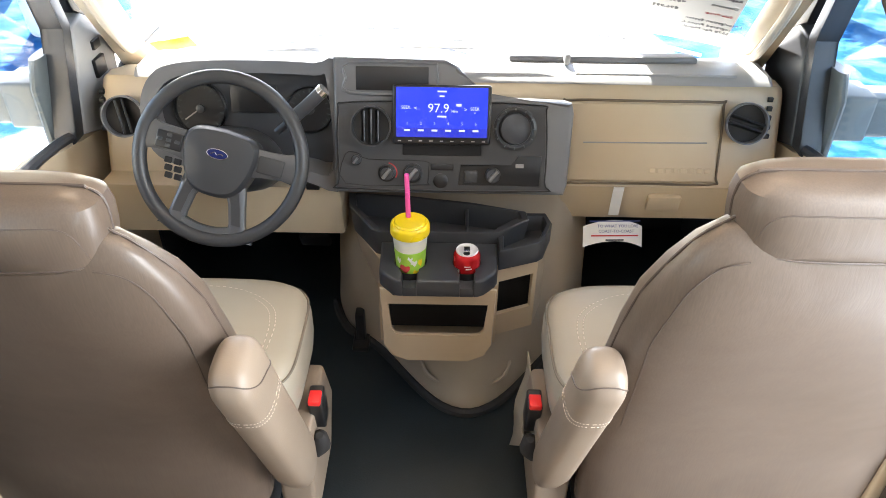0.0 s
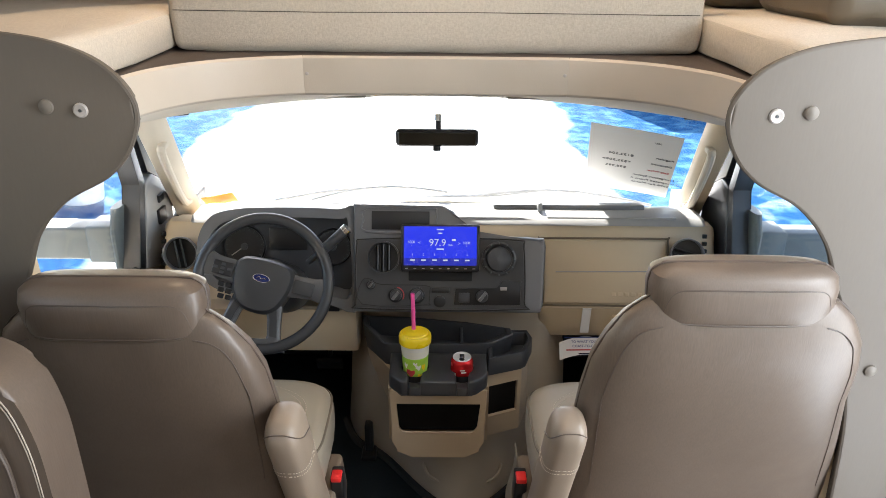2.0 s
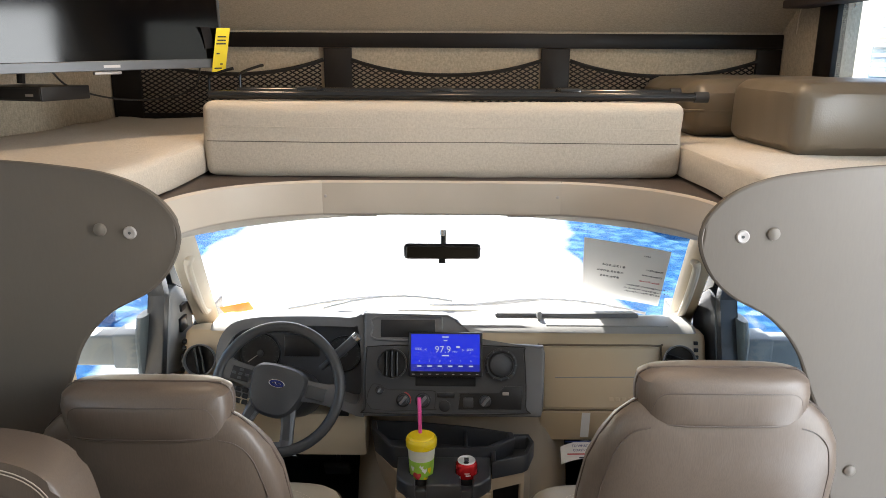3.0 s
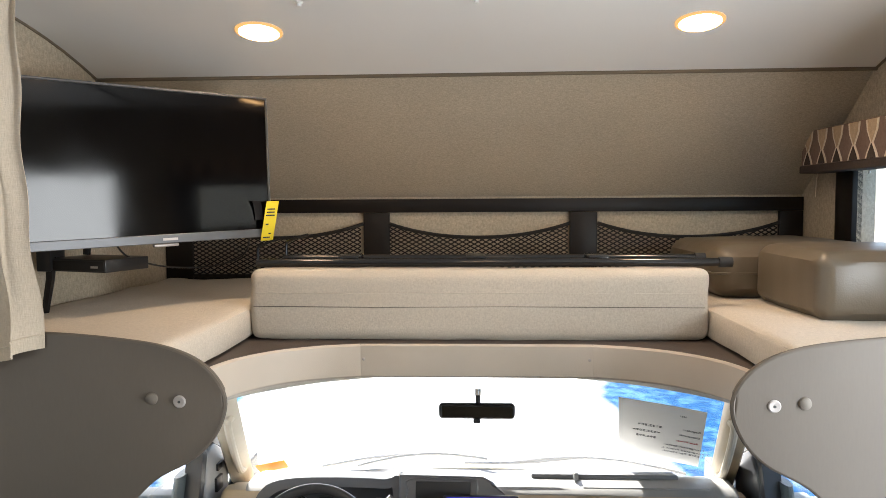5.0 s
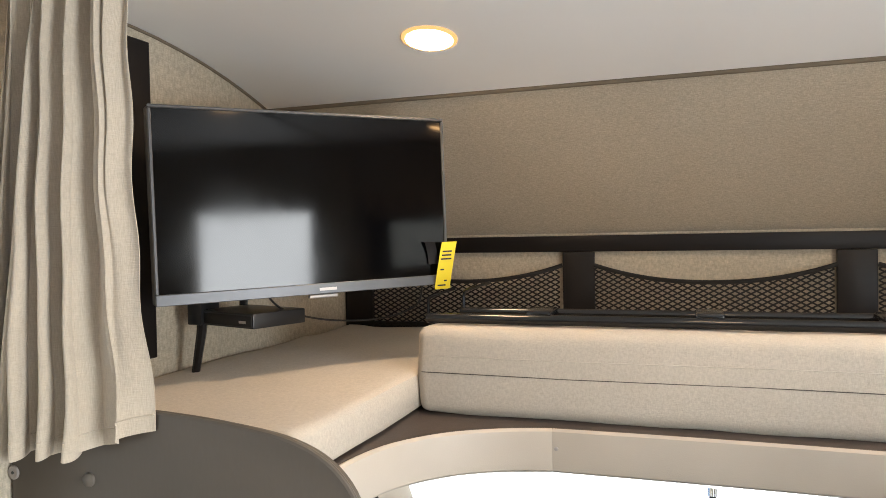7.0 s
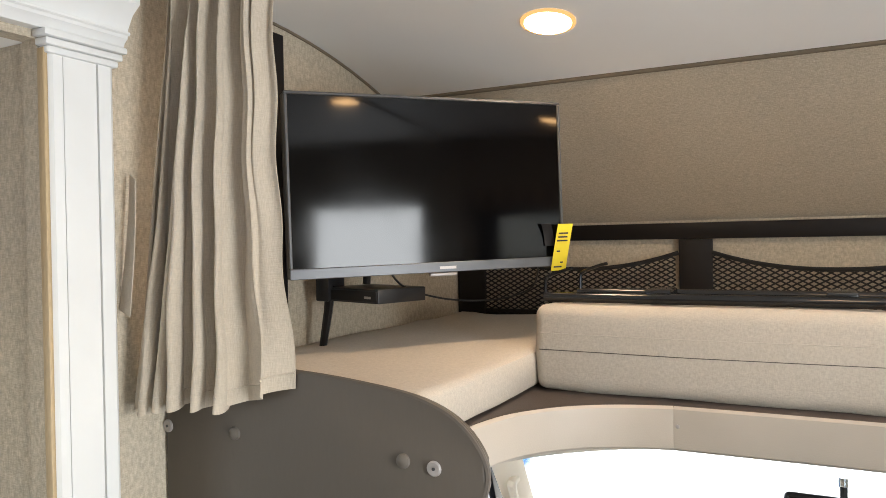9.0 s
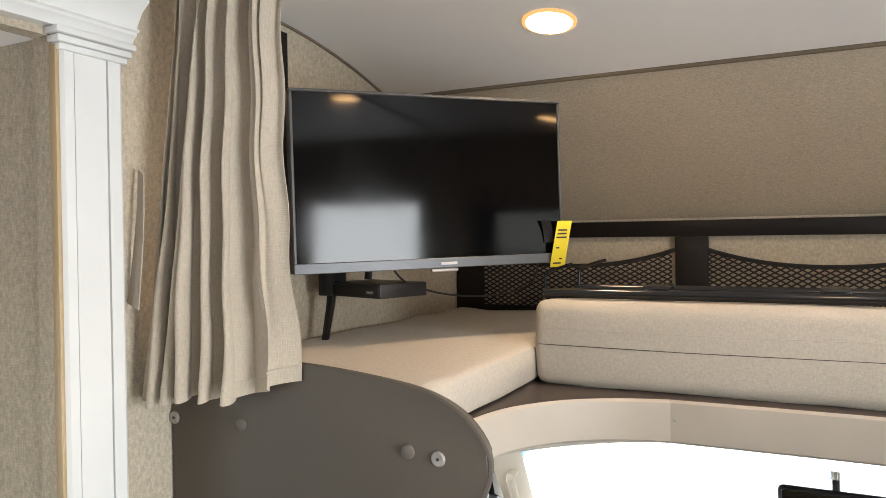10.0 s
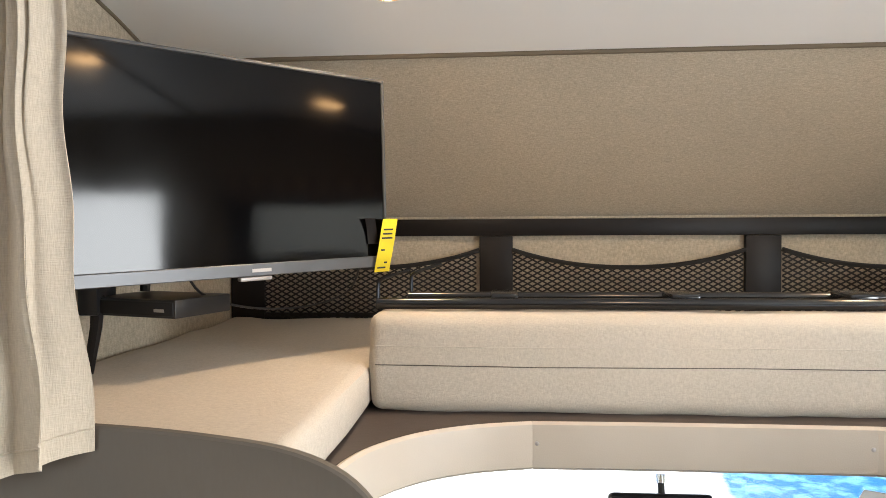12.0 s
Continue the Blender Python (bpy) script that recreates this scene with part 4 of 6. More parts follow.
def knob(x, up, r, mark=None, bar=True):
    base = part("dial_plate", lathe([(r * 1.25, 0.004), (r * 1.25, 0.008), (r * 1.1, 0.009), (0.002, 0.009)], stack_m(x, up), 28), BLACK, stack)
    part("knob", lathe([(r, 0.008), (r * 0.95, 0.022), (r * 0.8, 0.025), (0.002, 0.025)], stack_m(x, up), 24), DASH_DARK, base)
    if bar:
        part("grip", on_stack(box((-r * 0.25, -r * 0.85, 0.024), (r * 0.25, r * 0.85, 0.033), 0.002), x, up, 0, -40), DASH_GREY, base)
    if mark:
        part("scale_ring", on_stack(tube([(r * 1.35 * math.cos(a), r * 1.35 * math.sin(a), 0.007) for a in (radians(mark[0] + (mark[1] - mark[0]) * k / 10) for k in range(11))], 0.0016, 5), x, up), mark[2], base)


knob(-0.120, 0.086, 0.018, (-30, 80, INK_RED))
knob(-0.057, 0.086, 0.020)
knob(0.140, 0.084, 0.019)
knob(-0.195, 0.117, 0.011)
part("switch_plate", on_stack(box((-0.028, -0.008, 0.004), (0.028, 0.008, 0.010), 0.003), 0.015, 0.102), BLACK, stack, "hazard light switch")
part("power_socket", lathe([(0.018, 0.004), (0.018, 0.009), (0.014, 0.011), (0.002, 0.011)], stack_m(0.012, 0.068), 22), BLACK, stack)
part("lower_plate", on_stack(prism([(-0.085, -0.024), (0.115, -0.024), (0.118, 0.05), (0.06, 0.05), (0.045, 0.026), (-0.08, 0.026)], "z", 0.004, 0.009, 0.002), 0.14, 0.082), BLACK, stack, "gloss black lower switch panel")
part("light_switch", on_stack(box((-0.016, -0.015, 0.008), (0.016, 0.015, 0.013), 0.002), 0.086, 0.080), DASH_DARK, stack)
part("usb_port", on_stack(box((-0.010, -0.005, 0.009), (0.010, 0.005, 0.012), 0.001), 0.205, 0.108), SCREW, stack)

# passenger side
gl_m = lambda x, up, out=0.0: at_face(Vector((x, 1.778 + 0.40 * up * 0.93, 0.580 + up * 0.93)) + Vector((0, -out * 0.92, out * 0.37)), 21.8)
q = box((0.345, -0.003, -0.004), (0.742, 0.203, 0.012), 0.007, 3)
bmesh.ops.transform(q, matrix=gl_m(0, 0.012), verts=q.verts)
glove = part("glove_box_door", q, DASH_BEIGE, dash, "beige glove box door")
q = tube([(p.x, p.y, 0.0015) for p in curve([(0.337, 0.0, 0), (0.337, 0.19, 0), (0.345, 0.208, 0), (0.54, 0.2085, 0), (0.735, 0.208, 0), (0.748, 0.195, 0), (0.747, 0.02, 0), (0.735, -0.008, 0), (0.54, -0.009, 0), (0.36, -0.009, 0)], 6, True)], 0.0034, 6, True)
bmesh.ops.transform(q, matrix=gl_m(0, 0.012), verts=q.verts)
part("glove_box_joint", q, BEIGE_JOINT, dash)
q = tube([(0.385, 0.10, 0.012), (0.71, 0.103, 0.012)], 0.002, 6)
bmesh.ops.transform(q, matrix=gl_m(0, 0.012), verts=q.verts)
part("crease", q, DASH_PAD, glove)
for k in range(8):
    q = box((0.565 + 0.021 * k, 0.022, 0.0115), (0.580 + 0.021 * k, 0.034, 0.0138), 0.001, 1)
    bmesh.ops.transform(q, matrix=gl_m(0, 0.012), verts=q.verts)
    part("raised_mark", q, DASH_BEIGE, glove)
lower = prism([(1.778, 0.575), (1.80, 0.46), (1.86, 0.45), (1.95, 0.56)], "x", 0.335, 0.88, 0.008)
part("knee_panel", lower, DASH_BEIGE, dash, "beige lower knee panel")
part("latch_recess", box((0.575, 1.772, 0.495), (0.665, 1.79, 0.548), 0.006, m=pose(0, 0, 0, 10, 0, 0)), DASH_BEIGE, dash)
part("knee_panel", prism([(1.70, 0.60), (1.74, 0.43), (1.80, 0.42), (1.95, 0.58)], "x", -0.88, -0.25, 0.01), DASH_BEIGE, dash, "beige lower knee panel")
part("dash_switch", box((-0.335, 1.688, 0.60), (-0.30, 1.70, 0.625), 0.003), BLACK, dash)

tag = thing("paper_tag", "white printed paper tag hanging from the dashboard", "tag", at=(0.49, 1.75, 0.5))
part("strap", box((0.472, 1.760, 0.488), (0.500, 1.7625, 0.585), 0, m=pose(0, 0, 0, 8, 0, 0)), PAPER, tag, "white paper strap")
TG = at_face((0.487, 1.737, 0.458), 30, 4) @ pose(0, 0, 0, 0, 0, -1)
q = sheet(lambda u, v: ((u - 0.5) * 0.165, (v - 0.5) * 0.058 - 0.075 * (u - 0.5) ** 2, 0.022 * math.sin(math.pi * u) - 0.012), 12, 2, 0.0006)
bmesh.ops.transform(q, matrix=TG, verts=q.verts)
card = part("card", q, PAPER, tag, "white card with red and blue print")
lettering("print", "TO WHAT YOU LOVE", 0.0115, TG @ pose(0.008, 0.012, 0.0118), INK_BLUE, card)
lettering("print", "COAST-TO-COAST", 0.0115, TG @ pose(0.004, -0.002, 0.0118), INK_BLUE, card)
for k, (wd, hh, yy, mt) in enumerate(((0.13, 0.004, -0.014, INK_RED), (0.14, 0.003, 0.026, INK_BLUE), (0.05, 0.004, -0.026, INK))):
    q = box((-wd / 2, -hh / 2, 0), (wd / 2, hh / 2, 0.0006))
    bmesh.ops.transform(q, matrix=TG @ pose(0, yy, 0.0105), verts=q.verts)
    part("print_bar", q, mt, card)

# steering wheel
WH = at_face((-0.492, 1.548, 0.765), 29, 0) @ pose(0, 0, 0, 0, 0, -14)
sw = thing("steering_wheel", "dark grey steering wheel with buttons and an oval blue badge", "steering wheel", at=(-0.492, 1.548, 0.765))


def on_wheel(bm, m=None):
    bmesh.ops.transform(bm, matrix=WH @ m if m else WH, verts=bm.verts)
    return bm


R = 0.187
part("rim", on_wheel(tube([(R * math.cos(a), R * math.sin(a), 0) for a in (2 * math.pi * k / 64 for k in range(64))], 0.0165, 12, True)), WHEEL_GREY, sw, "dark grey leather-grained rim")
hub = [(p.x, p.y) for p in curve([(-0.074, 0.058, 0), (-0.05, 0.067, 0), (0, 0.071, 0), (0.05, 0.067, 0), (0.074, 0.058, 0), (0.088, 0.035, 0), (0.084, -0.012, 0), (0.064, -0.062, 0), (0.036, -0.083, 0), (0.0, -0.088, 0), (-0.036, -0.083, 0), (-0.064, -0.062, 0), (-0.084, -0.012, 0), (-0.088, 0.035, 0)], 4, True)]
part("airbag_cover", on_wheel(loft([[Vector((x * s, y * s, z)) for x, y in hub] for s, z in ((0.98, -0.03), (1.0, 0.0), (0.97, 0.016), (0.88, 0.026), (0.6, 0.031), (0.2, 0.033), (0.01, 0.033))])), WHEEL_GREY, sw, "grey airbag cover")
for sx in (-1, 1):
    sp = part("spoke", on_wheel(loft([[Vector((sx * x, y + dy, z + dz)) for dy, dz in ((-h, -0.012), (-h, 0.006), (-h * 0.6, 0.012), (h * 0.6, 0.012), (h, 0.006), (h, -0.012))]
                                       for x, y, h, z in ((0.06, 0.010, 0.036, 0.004), (0.10, 0.014, 0.031, 0.003), (0.145, 0.018, 0.030, 0.0), (0.170, 0.020, 0.036, -0.003), (0.185, 0.020, 0.046, -0.006))])), SPOKE_GREY, sw)
    part("button_pad", on_wheel(box((-0.030, -0.020, 0), (0.030, 0.020, 0.006), 0.006, 3), pose(sx * 0.118, 0.013, 0.012)), BLACK if sx < 0 else WHEEL_GREY, sp)
    if sx < 0:
        for dx, dy in ((-0.02, 0), (0.02, 0), (0, 0.012), (0, -0.012), (0, 0)):
            part("button", on_wheel(box((-0.006, -0.004, 0), (0.006, 0.004, 0.002), 0.001, 1), pose(-0.118 + dx, 0.013 + dy, 0.018)), DASH_DARK, sp)
        for k in range(3):
            for j in range(2):
                part("button", on_wheel(box((-0.009, -0.007, 0), (0.009, 0.007, 0.005), 0.002, 1), pose(-0.112 + 0.022 * j + 0.004 * k, -0.030 - 0.017 * k, 0.010)), BLACK, sp)
    part("lower_spoke", on_wheel(loft([[Vector((sx * x + dx, y, z + dz)) for dx, dz in ((-w, -0.012), (-w, 0.004), (-w * 0.5, 0.010), (w * 0.5, 0.010), (w, 0.004), (w, -0.012))]
                                       for x, y, w, z in ((0.046, -0.050, 0.026, 0.002), (0.060, -0.095, 0.0195, 0.0), (0.070, -0.140, 0.019, -0.002), (0.074, -0.160, 0.024, -0.003), (0.078, -0.176, 0.034, -0.005))])), SPOKE_GREY, sw)
    part("spoke_inlay", on_wheel(loft([[Vector((sx * x + dx, y, z + dz)) for dx, dz in ((-w, -0.004), (-w, 0.009), (w, 0.009), (w, -0.004))] for x, y, w, z in ((0.047, -0.060, 0.013, 0.004), (0.060, -0.095, 0.0105, 0.0025), (0.070, -0.140, 0.0105, 0.0005))])), WHEEL_GREY, sw)
bridge = [(0.172 * math.sin(a), -0.172 * math.cos(a)) for a in (radians(-27 + 54 * k / 12) for k in range(13))] + [(0.150 * math.sin(a), -0.158 * math.cos(a)) for a in (radians(27 - 54 * k / 12) for k in range(13))]
part("lower_bridge", on_wheel(prism(bridge, "z", -0.014, 0.005, 0.003)), SPOKE_GREY, sw, "satin grey bridge between the lower spokes")
part("shroud", on_wheel(lathe([(0.052, -0.035), (0.075, -0.05), (0.098, -0.10), (0.10, -0.20)], Matrix.Diagonal((1.05, 0.8, 1, 1)), 28)), DASH_DARK, sw, "charcoal steering column shroud")
part("badge", on_wheel(lathe([(0.0215, 0), (0.0215, 0.002), (0.002, 0.0025)], pose(0.0, 0.012, 0.032) @ Matrix.Diagonal((1.1, 0.5, 1, 1)), 28)), LOGO_BLUE, sw, "blue oval badge with a pale rim")
part("badge_rim", on_wheel(tube([(0.0237 * math.cos(a), 0.012 + 0.0108 * math.sin(a), 0.034) for a in (2 * math.pi * k / 28 for k in range(28))], 0.0012, 5, True)), CHROME, sw)
part("badge_mark", on_wheel(tube(curve([(-0.014, 0.010, 0.035), (-0.006, 0.015, 0.035), (0.0, 0.010, 0.035), (0.007, 0.014, 0.035), (0.014, 0.011, 0.035)], 4), 0.0012, 5)), CHROME, sw)
part("column", on_wheel(lathe([(0.06, -0.03), (0.065, -0.08), (0.075, -0.26), (0.02, -0.27)], None, 24)), DASH_DARK, sw)
lever = part("shift_lever", tube(curve([(-0.375, 1.629, 0.795), (-0.345, 1.635, 0.82), (-0.30, 1.643, 0.858), (-0.262, 1.65, 0.892)], 4), [0.009] * 5 + [0.0155] * 8, 12), DASH_DARK, sw, "column shift lever with a chrome tip")
part("lever_tip", tube([(-0.268, 1.6495, 0.887), (-0.258, 1.651, 0.896)], 0.0162, 14), CHROME, lever)

# pedals
ped = thing("pedal", "black rubber brake pedal on an arm", "pedal", at=(-0.40, 2.05, 0.2))
part("pedal_pad", box((-0.45, 2.02, 0.17), (-0.35, 2.045, 0.23), 0.008, m=pose(0, 0, 0, 30, 0, 0)), RUBBER, ped)
part("pedal_arm", tube([(-0.40, 2.035, 0.21), (-0.40, 2.2, 0.40), (-0.40, 2.43, 0.45)], 0.009), DASH_DARK, ped)

# ---- engine cover with its console ----
ec = thing("engine_cover", "beige-grey moulded engine cover between the seats", "engine cover", at=(0.05, 1.7, 0))
COVER = ((0.0, 0.400, 0.285), (0.02, 0.400, 0.285), (0.05, 0.398, 0.272), (0.09, 0.394, 0.245), (0.14, 0.389, 0.212), (0.20, 0.385, 0.172), (0.27, 0.380, 0.130),
         (0.34, 0.374, 0.090), (0.41, 0.366, 0.048), (0.48, 0.356, 0.015), (0.56, 0.338, 0.0), (0.60, 0.318, 0.0), (0.622, 0.285, 0.0), (0.628, 0.24, 0.0))


def cover_ring(z, hw, toe, grow=0.0):
    """The engine cover's plan at one height: a blunt housing with a rounded toe between the seats."""
    hw, out = hw + grow, []
    back = 0.0 if z < 0.57 else 1.6 * (z - 0.57)
    for k in range(49):
        s = math.sin(math.pi / 2 * (k / 24 - 1))
        d = abs(hw * s - 0.014)
        front = 1.80 - 0.125 * min(z, 0.3) + 0.12 * max(0.0, z - 0.3) + back - grow - 1.11 * toe * math.cos(math.pi / 2 * min(1.0, d / 0.35)) ** 1.75
        out.append(Vector((0.078 + hw * s, front + 0.16 * max(0.0, (abs(s) - 0.72) / 0.28) ** 2.5, z)))
    return out + [Vector((0.078 + hw, 2.2, z)), Vector((0.078 + hw, 2.38, z)), Vector((0.078 - hw, 2.38, z)), Vector((0.078 - hw, 2.2, z))]


rings = [cover_ring(*row) for row in COVER]
ENGINE = material("taupe_moulded_plastic", (0.44, 0.365, 0.275), 0.33, vary=0.05, bump=0.15, bump_scale=500, scale=3)
part("cover", loft(rings), ENGINE, ec)
for sg in (-1, 1):
    part("moulded_rib", tube(curve([(0.09 + sg * 0.075, 1.515, 0.085), (0.09 + sg * 0.11, 1.545, 0.088), (0.09 + sg * 0.128, 1.59, 0.10)], 5), [0.001] + [0.005] * 9 + [0.001], 8), ENGINE, ec)
part("floor_seal", tube([p + Vector((0, 0, 0.006)) for p in cover_ring(0.0, 0.40, 0.285, 0.012)[:49]], 0.014, 8), RUBBER, ec, "black rubber edge seal")
part("latch", box((-0.245, 1.745, 0.0), (-0.217, 1.785, 0.125), 0.005), BLACK, ec, "black clamp latch")
part("latch_foot", box((-0.255, 1.715, 0.0), (-0.205, 1.78, 0.022), 0.005), BLACK, ec)

CONSOLE_TAN = material("tan_console_plastic", (0.46, 0.355, 0.24), 0.45, vary=0.05, bump=0.12, bump_scale=600, scale=4)
con = thing("console", "beige and charcoal plastic cup holder console on the engine cover", "console", at=(0.03, 1.55, 0.25))


def hollow(outline, z0, z1, wall, bottom=None, shrink=0.0):
    """An open tub: outer skin, rim and well."""
    n = len(outline)
    c = Vector((sum(p[0] for p in outline) / n, sum(p[1] for p in outline) / n, 0))

    def ring(f, z):
        out = []
        for x, y in outline:
            d = Vector((x - c.x, y - c.y, 0))
            out.append(c + d * (1 + f / max(d.length, 1e-6)) + Vector((0, 0, z)))
        return out
    b = z0 + wall if bottom is None else bottom
    return loft([ring(-shrink, z0), ring(0, z1 - 0.004), ring(-0.003, z1), ring(-wall + 0.003, z1), ring(-wall, z1 - 0.004), ring(-wall - 0.002, b)])


# lower front bin with its window, built of walls round an opening
FRONT = [(-0.130, 0.478), (-0.127, 0.30), (-0.108, 0.262), (-0.068, 0.243), (0.092, 0.243), (0.130, 0.262), (0.149, 0.30), (0.152, 0.478)]
HOLE = [(-0.111, 0.433), (-0.104, 0.350), (-0.096, 0.336), (-0.082, 0.331), (0.104, 0.331), (0.117, 0.336), (0.126, 0.350), (0.134, 0.433)]


def pocket_front(outer, hole, y0, y1):
    """A moulded front with a rounded opening through it."""
    out = bmesh.new()
    rows = [[out.verts.new((x, y, z)) for x, z in line] for line, y in ((outer, y1), (outer, y0 + 0.006), ([(x * 0.985, z) for x, z in outer], y0), (hole, y0), (hole, y1))]
    n = len(outer)
    for a, b in zip(rows, rows[1:]):
        for k in range(n):
            out.faces.new((a[k], a[(k + 1) % n], b[(k + 1) % n], b[k]))
    for k in range(n):
        out.faces.new((rows[0][k], rows[4][k], rows[4][(k + 1) % n], rows[0][(k + 1) % n]))
    return out


part("front_bin", pocket_front(FRONT, HOLE, 1.440, 1.449), CONSOLE_TAN, con, "beige front bin with an open pocket")
for xx in (-0.129, 0.151):
    part("bin_side", prism([(1.463, 0.477), (1.463, 0.290), (1.76, 0.17), (1.76, 0.477)], "x", xx - 0.006 if xx < 0 else xx - 0.006, xx + 0.006, 0), CONSOLE_TAN, con, "", False)
part("bin_floor", prism([(1.463, 0.262), (1.66, 0.205), (1.66, 0.190), (1.463, 0.244)], "x", -0.112, 0.134, 0), CONSOLE_TAN, con, "", False)
# black sheet across the pocket, standing in for the shade of its depth
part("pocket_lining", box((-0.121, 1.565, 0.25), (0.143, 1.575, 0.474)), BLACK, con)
# charcoal top with two cup wells
WELLS = ((-0.057, 1.496, 0.047), (0.079, 1.493, 0.042))


def tray_outline():
    """The cup tray's plan: a blunt nose with two round wells that open to its front by a slot."""
    out = [(-0.134, 1.575), (-0.131, 1.462), (-0.122, 1.447), (-0.100, 1.424), (-0.088, 1.417)]
    for cx, cy, r in WELLS:
        a0 = math.asin(0.017 / r)
        out.append((cx - 0.017, 1.416))
        out += [(cx - r * math.sin(a), cy - r * math.cos(a)) for a in (a0 + (2 * math.pi - 2 * a0) * k / 26 for k in range(27))]
        out.append((cx + 0.017, 1.416))
    return out + [(0.106, 1.417), (0.120, 1.424), (0.146, 1.452), (0.153, 1.466), (0.156, 1.575)]


part("cup_tray", prism(tray_outline(), "z", 0.474, 0.524, 0.007, 3), DASH_DARK, con, "charcoal cup tray")
for cx, cy, r in WELLS:
    part("cup_well", lathe([(r + 0.002, 0.520), (r + 0.0035, 0.47), (r + 0.003, 0.440), (r - 0.001, 0.436), (r - 0.001, 0.443), (0.002, 0.443)], Matrix.Translation((cx, cy, 0)), 36, caps=False), BLACK, con, "deep round cup well")
    part("slot_sill", box((cx - 0.0165, 1.4185, 0.4745), (cx + 0.0165, cy - r + 0.004, 0.501), 0.002), DASH_DARK, con)
part("tray_skirt", prism([(-0.130, 1.575), (-0.127, 1.465), (-0.096, 1.427), (0.106, 1.427), (0.148, 1.468), (0.152, 1.575)], "z", 0.470, 0.4738), DASH_DARK, con)
upper_o = [(-0.235, 1.76), (-0.228, 1.70), (-0.160, 1.590), (-0.132, 1.577), (0.11, 1.577), (0.162, 1.584), (0.240, 1.645), (0.236, 1.68), (0.10, 1.72), (-0.08, 1.75)]
part("upper_tray", hollow(upper_o, 0.47, 0.551, 0.021, 0.485, 0.01), DASH_DARK, con, "charcoal upper storage tray")
part("tray_divider", box((0.078, 1.595, 0.486), (0.086, 1.71, 0.538), 0.002), DASH_DARK, con)
part("left_bin", loft([[Vector((x, y, z)) for x, y in ((-0.232 + i, 1.76), (-0.212 + i, 1.69), (-0.135 + i * 0.4, 1.56 + i * 0.3), (-0.12, 1.78))] for z, i in ((0.472, 0.0), (0.40, 0.012), (0.25, 0.07), (0.22, 0.10))]), CONSOLE_TAN, con)
side_o = [(0.158, 1.63), (0.159, 1.522), (0.258, 1.560), (0.274, 1.574), (0.302, 1.655), (0.29, 1.70), (0.24, 1.70)]
part("side_tray", hollow(side_o, 0.478, 0.535, 0.018, 0.49, 0.0), DASH_DARK, con, "charcoal side tray")
def bin_panel(a, b, t0, t1, z0, z1):
    """A flat wall of the side bin between two corners of its plan."""
    d = Vector((b[0] - a[0], b[1] - a[1], 0))
    back = Vector((-d.y, d.x, 0)).normalized() * 0.012
    p, q = Vector((a[0], a[1], 0)) + d * t0, Vector((a[0], a[1], 0)) + d * t1
    part("bin_panel", loft([[w + Vector((0, 0, z)) for w in (p, q, q + back, p + back)] for z in (z0, z1)]), CONSOLE_TAN, con, "", False)


SA, SB, SC = (0.157, 1.527), (0.264, 1.572), (0.294, 1.660)
for a, b, t0, t1, z0, z1 in ((SA, SB, 0, 1, 0.435, 0.482), (SA, SB, 0, 1, 0.255, 0.325), (SA, SB, 0.90, 1, 0.325, 0.435), (SA, SB, 0, 0.06, 0.325, 0.435), (SB, SC, 0, 1, 0.255, 0.482)):
    bin_panel(a, b, t0, t1, z0, z1)
# black sheet added behind the side opening as its inner shade
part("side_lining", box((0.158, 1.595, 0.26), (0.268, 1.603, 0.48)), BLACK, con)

cup = thing("drink_cup", "yellow-lidded green cup with a pink straw in the console", "cup", at=(-0.057, 1.494, 0.443))
mc = Matrix.Translation((-0.057, 1.494, 0.4435))
part("cup_body", lathe([(0.029, 0), (0.030, 0.003), (0.0355, 0.085), (0.0405, 0.150), (0.0435, 0.168), (0.044, 0.174)], mc, 36), CUP_WHITE, cup, "milky translucent cup body")
part("wrap", lathe([(0.0302, 0.006), (0.0308, 0.006), (0.0361, 0.085), (0.0391, 0.128), (0.0386, 0.128)], mc, 36), CUP_GREEN, cup, "printed green wrap")
for a0, zz, mt, ww, hh in ((250, 0.082, INK_RED, 0.026, 0.020), (262, 0.058, INK_RED, 0.018, 0.014), (286, 0.100, PAPER, 0.016, 0.014), (272, 0.112, PAPER, 0.012, 0.010), (312, 0.098, CUP_LID, 0.012, 0.020), (296, 0.070, CUP_LID, 0.016, 0.012), (228, 0.104, PAPER, 0.012, 0.014)):
    a, rr = radians(a0), 0.0308 + 0.0053 * zz / 0.085 + 0.0006
    q = sheet(lambda u, v: (rr * math.cos(a + (u - 0.5) * ww / rr), rr * math.sin(a + (u - 0.5) * ww / rr), zz + (v - 0.5) * hh * (0.35 + 0.65 * math.sin(math.pi * min(1, max(0, u))) ** 0.5) + 0.003 * math.sin(8 * u)), 10, 2)
    bmesh.ops.transform(q, matrix=mc, verts=q.verts)
    part("printed_patch", q, mt, cup)
part("lid", lathe([(0.0445, 0.166), (0.0465, 0.168), (0.0468, 0.184), (0.0455, 0.190), (0.041, 0.195), (0.037, 0.194), (0.034, 0.198), (0.020, 0.200), (0.002, 0.200)], mc, 36), CUP_LID, cup, "bright yellow lid")
part("straw", tube([(-0.060, 1.502, 0.60), (-0.0625, 1.512, 0.70), (-0.064, 1.517, 0.752)], 0.0058, 12), STRAW_PINK, cup, "pink ribbed straw")
part("straw_bend", tube([(-0.0624, 1.5112, 0.69 + 0.004 * k) for k in range(6)], [0.0064 if k % 2 else 0.0056 for k in range(6)], 12), STRAW_PINK, cup)
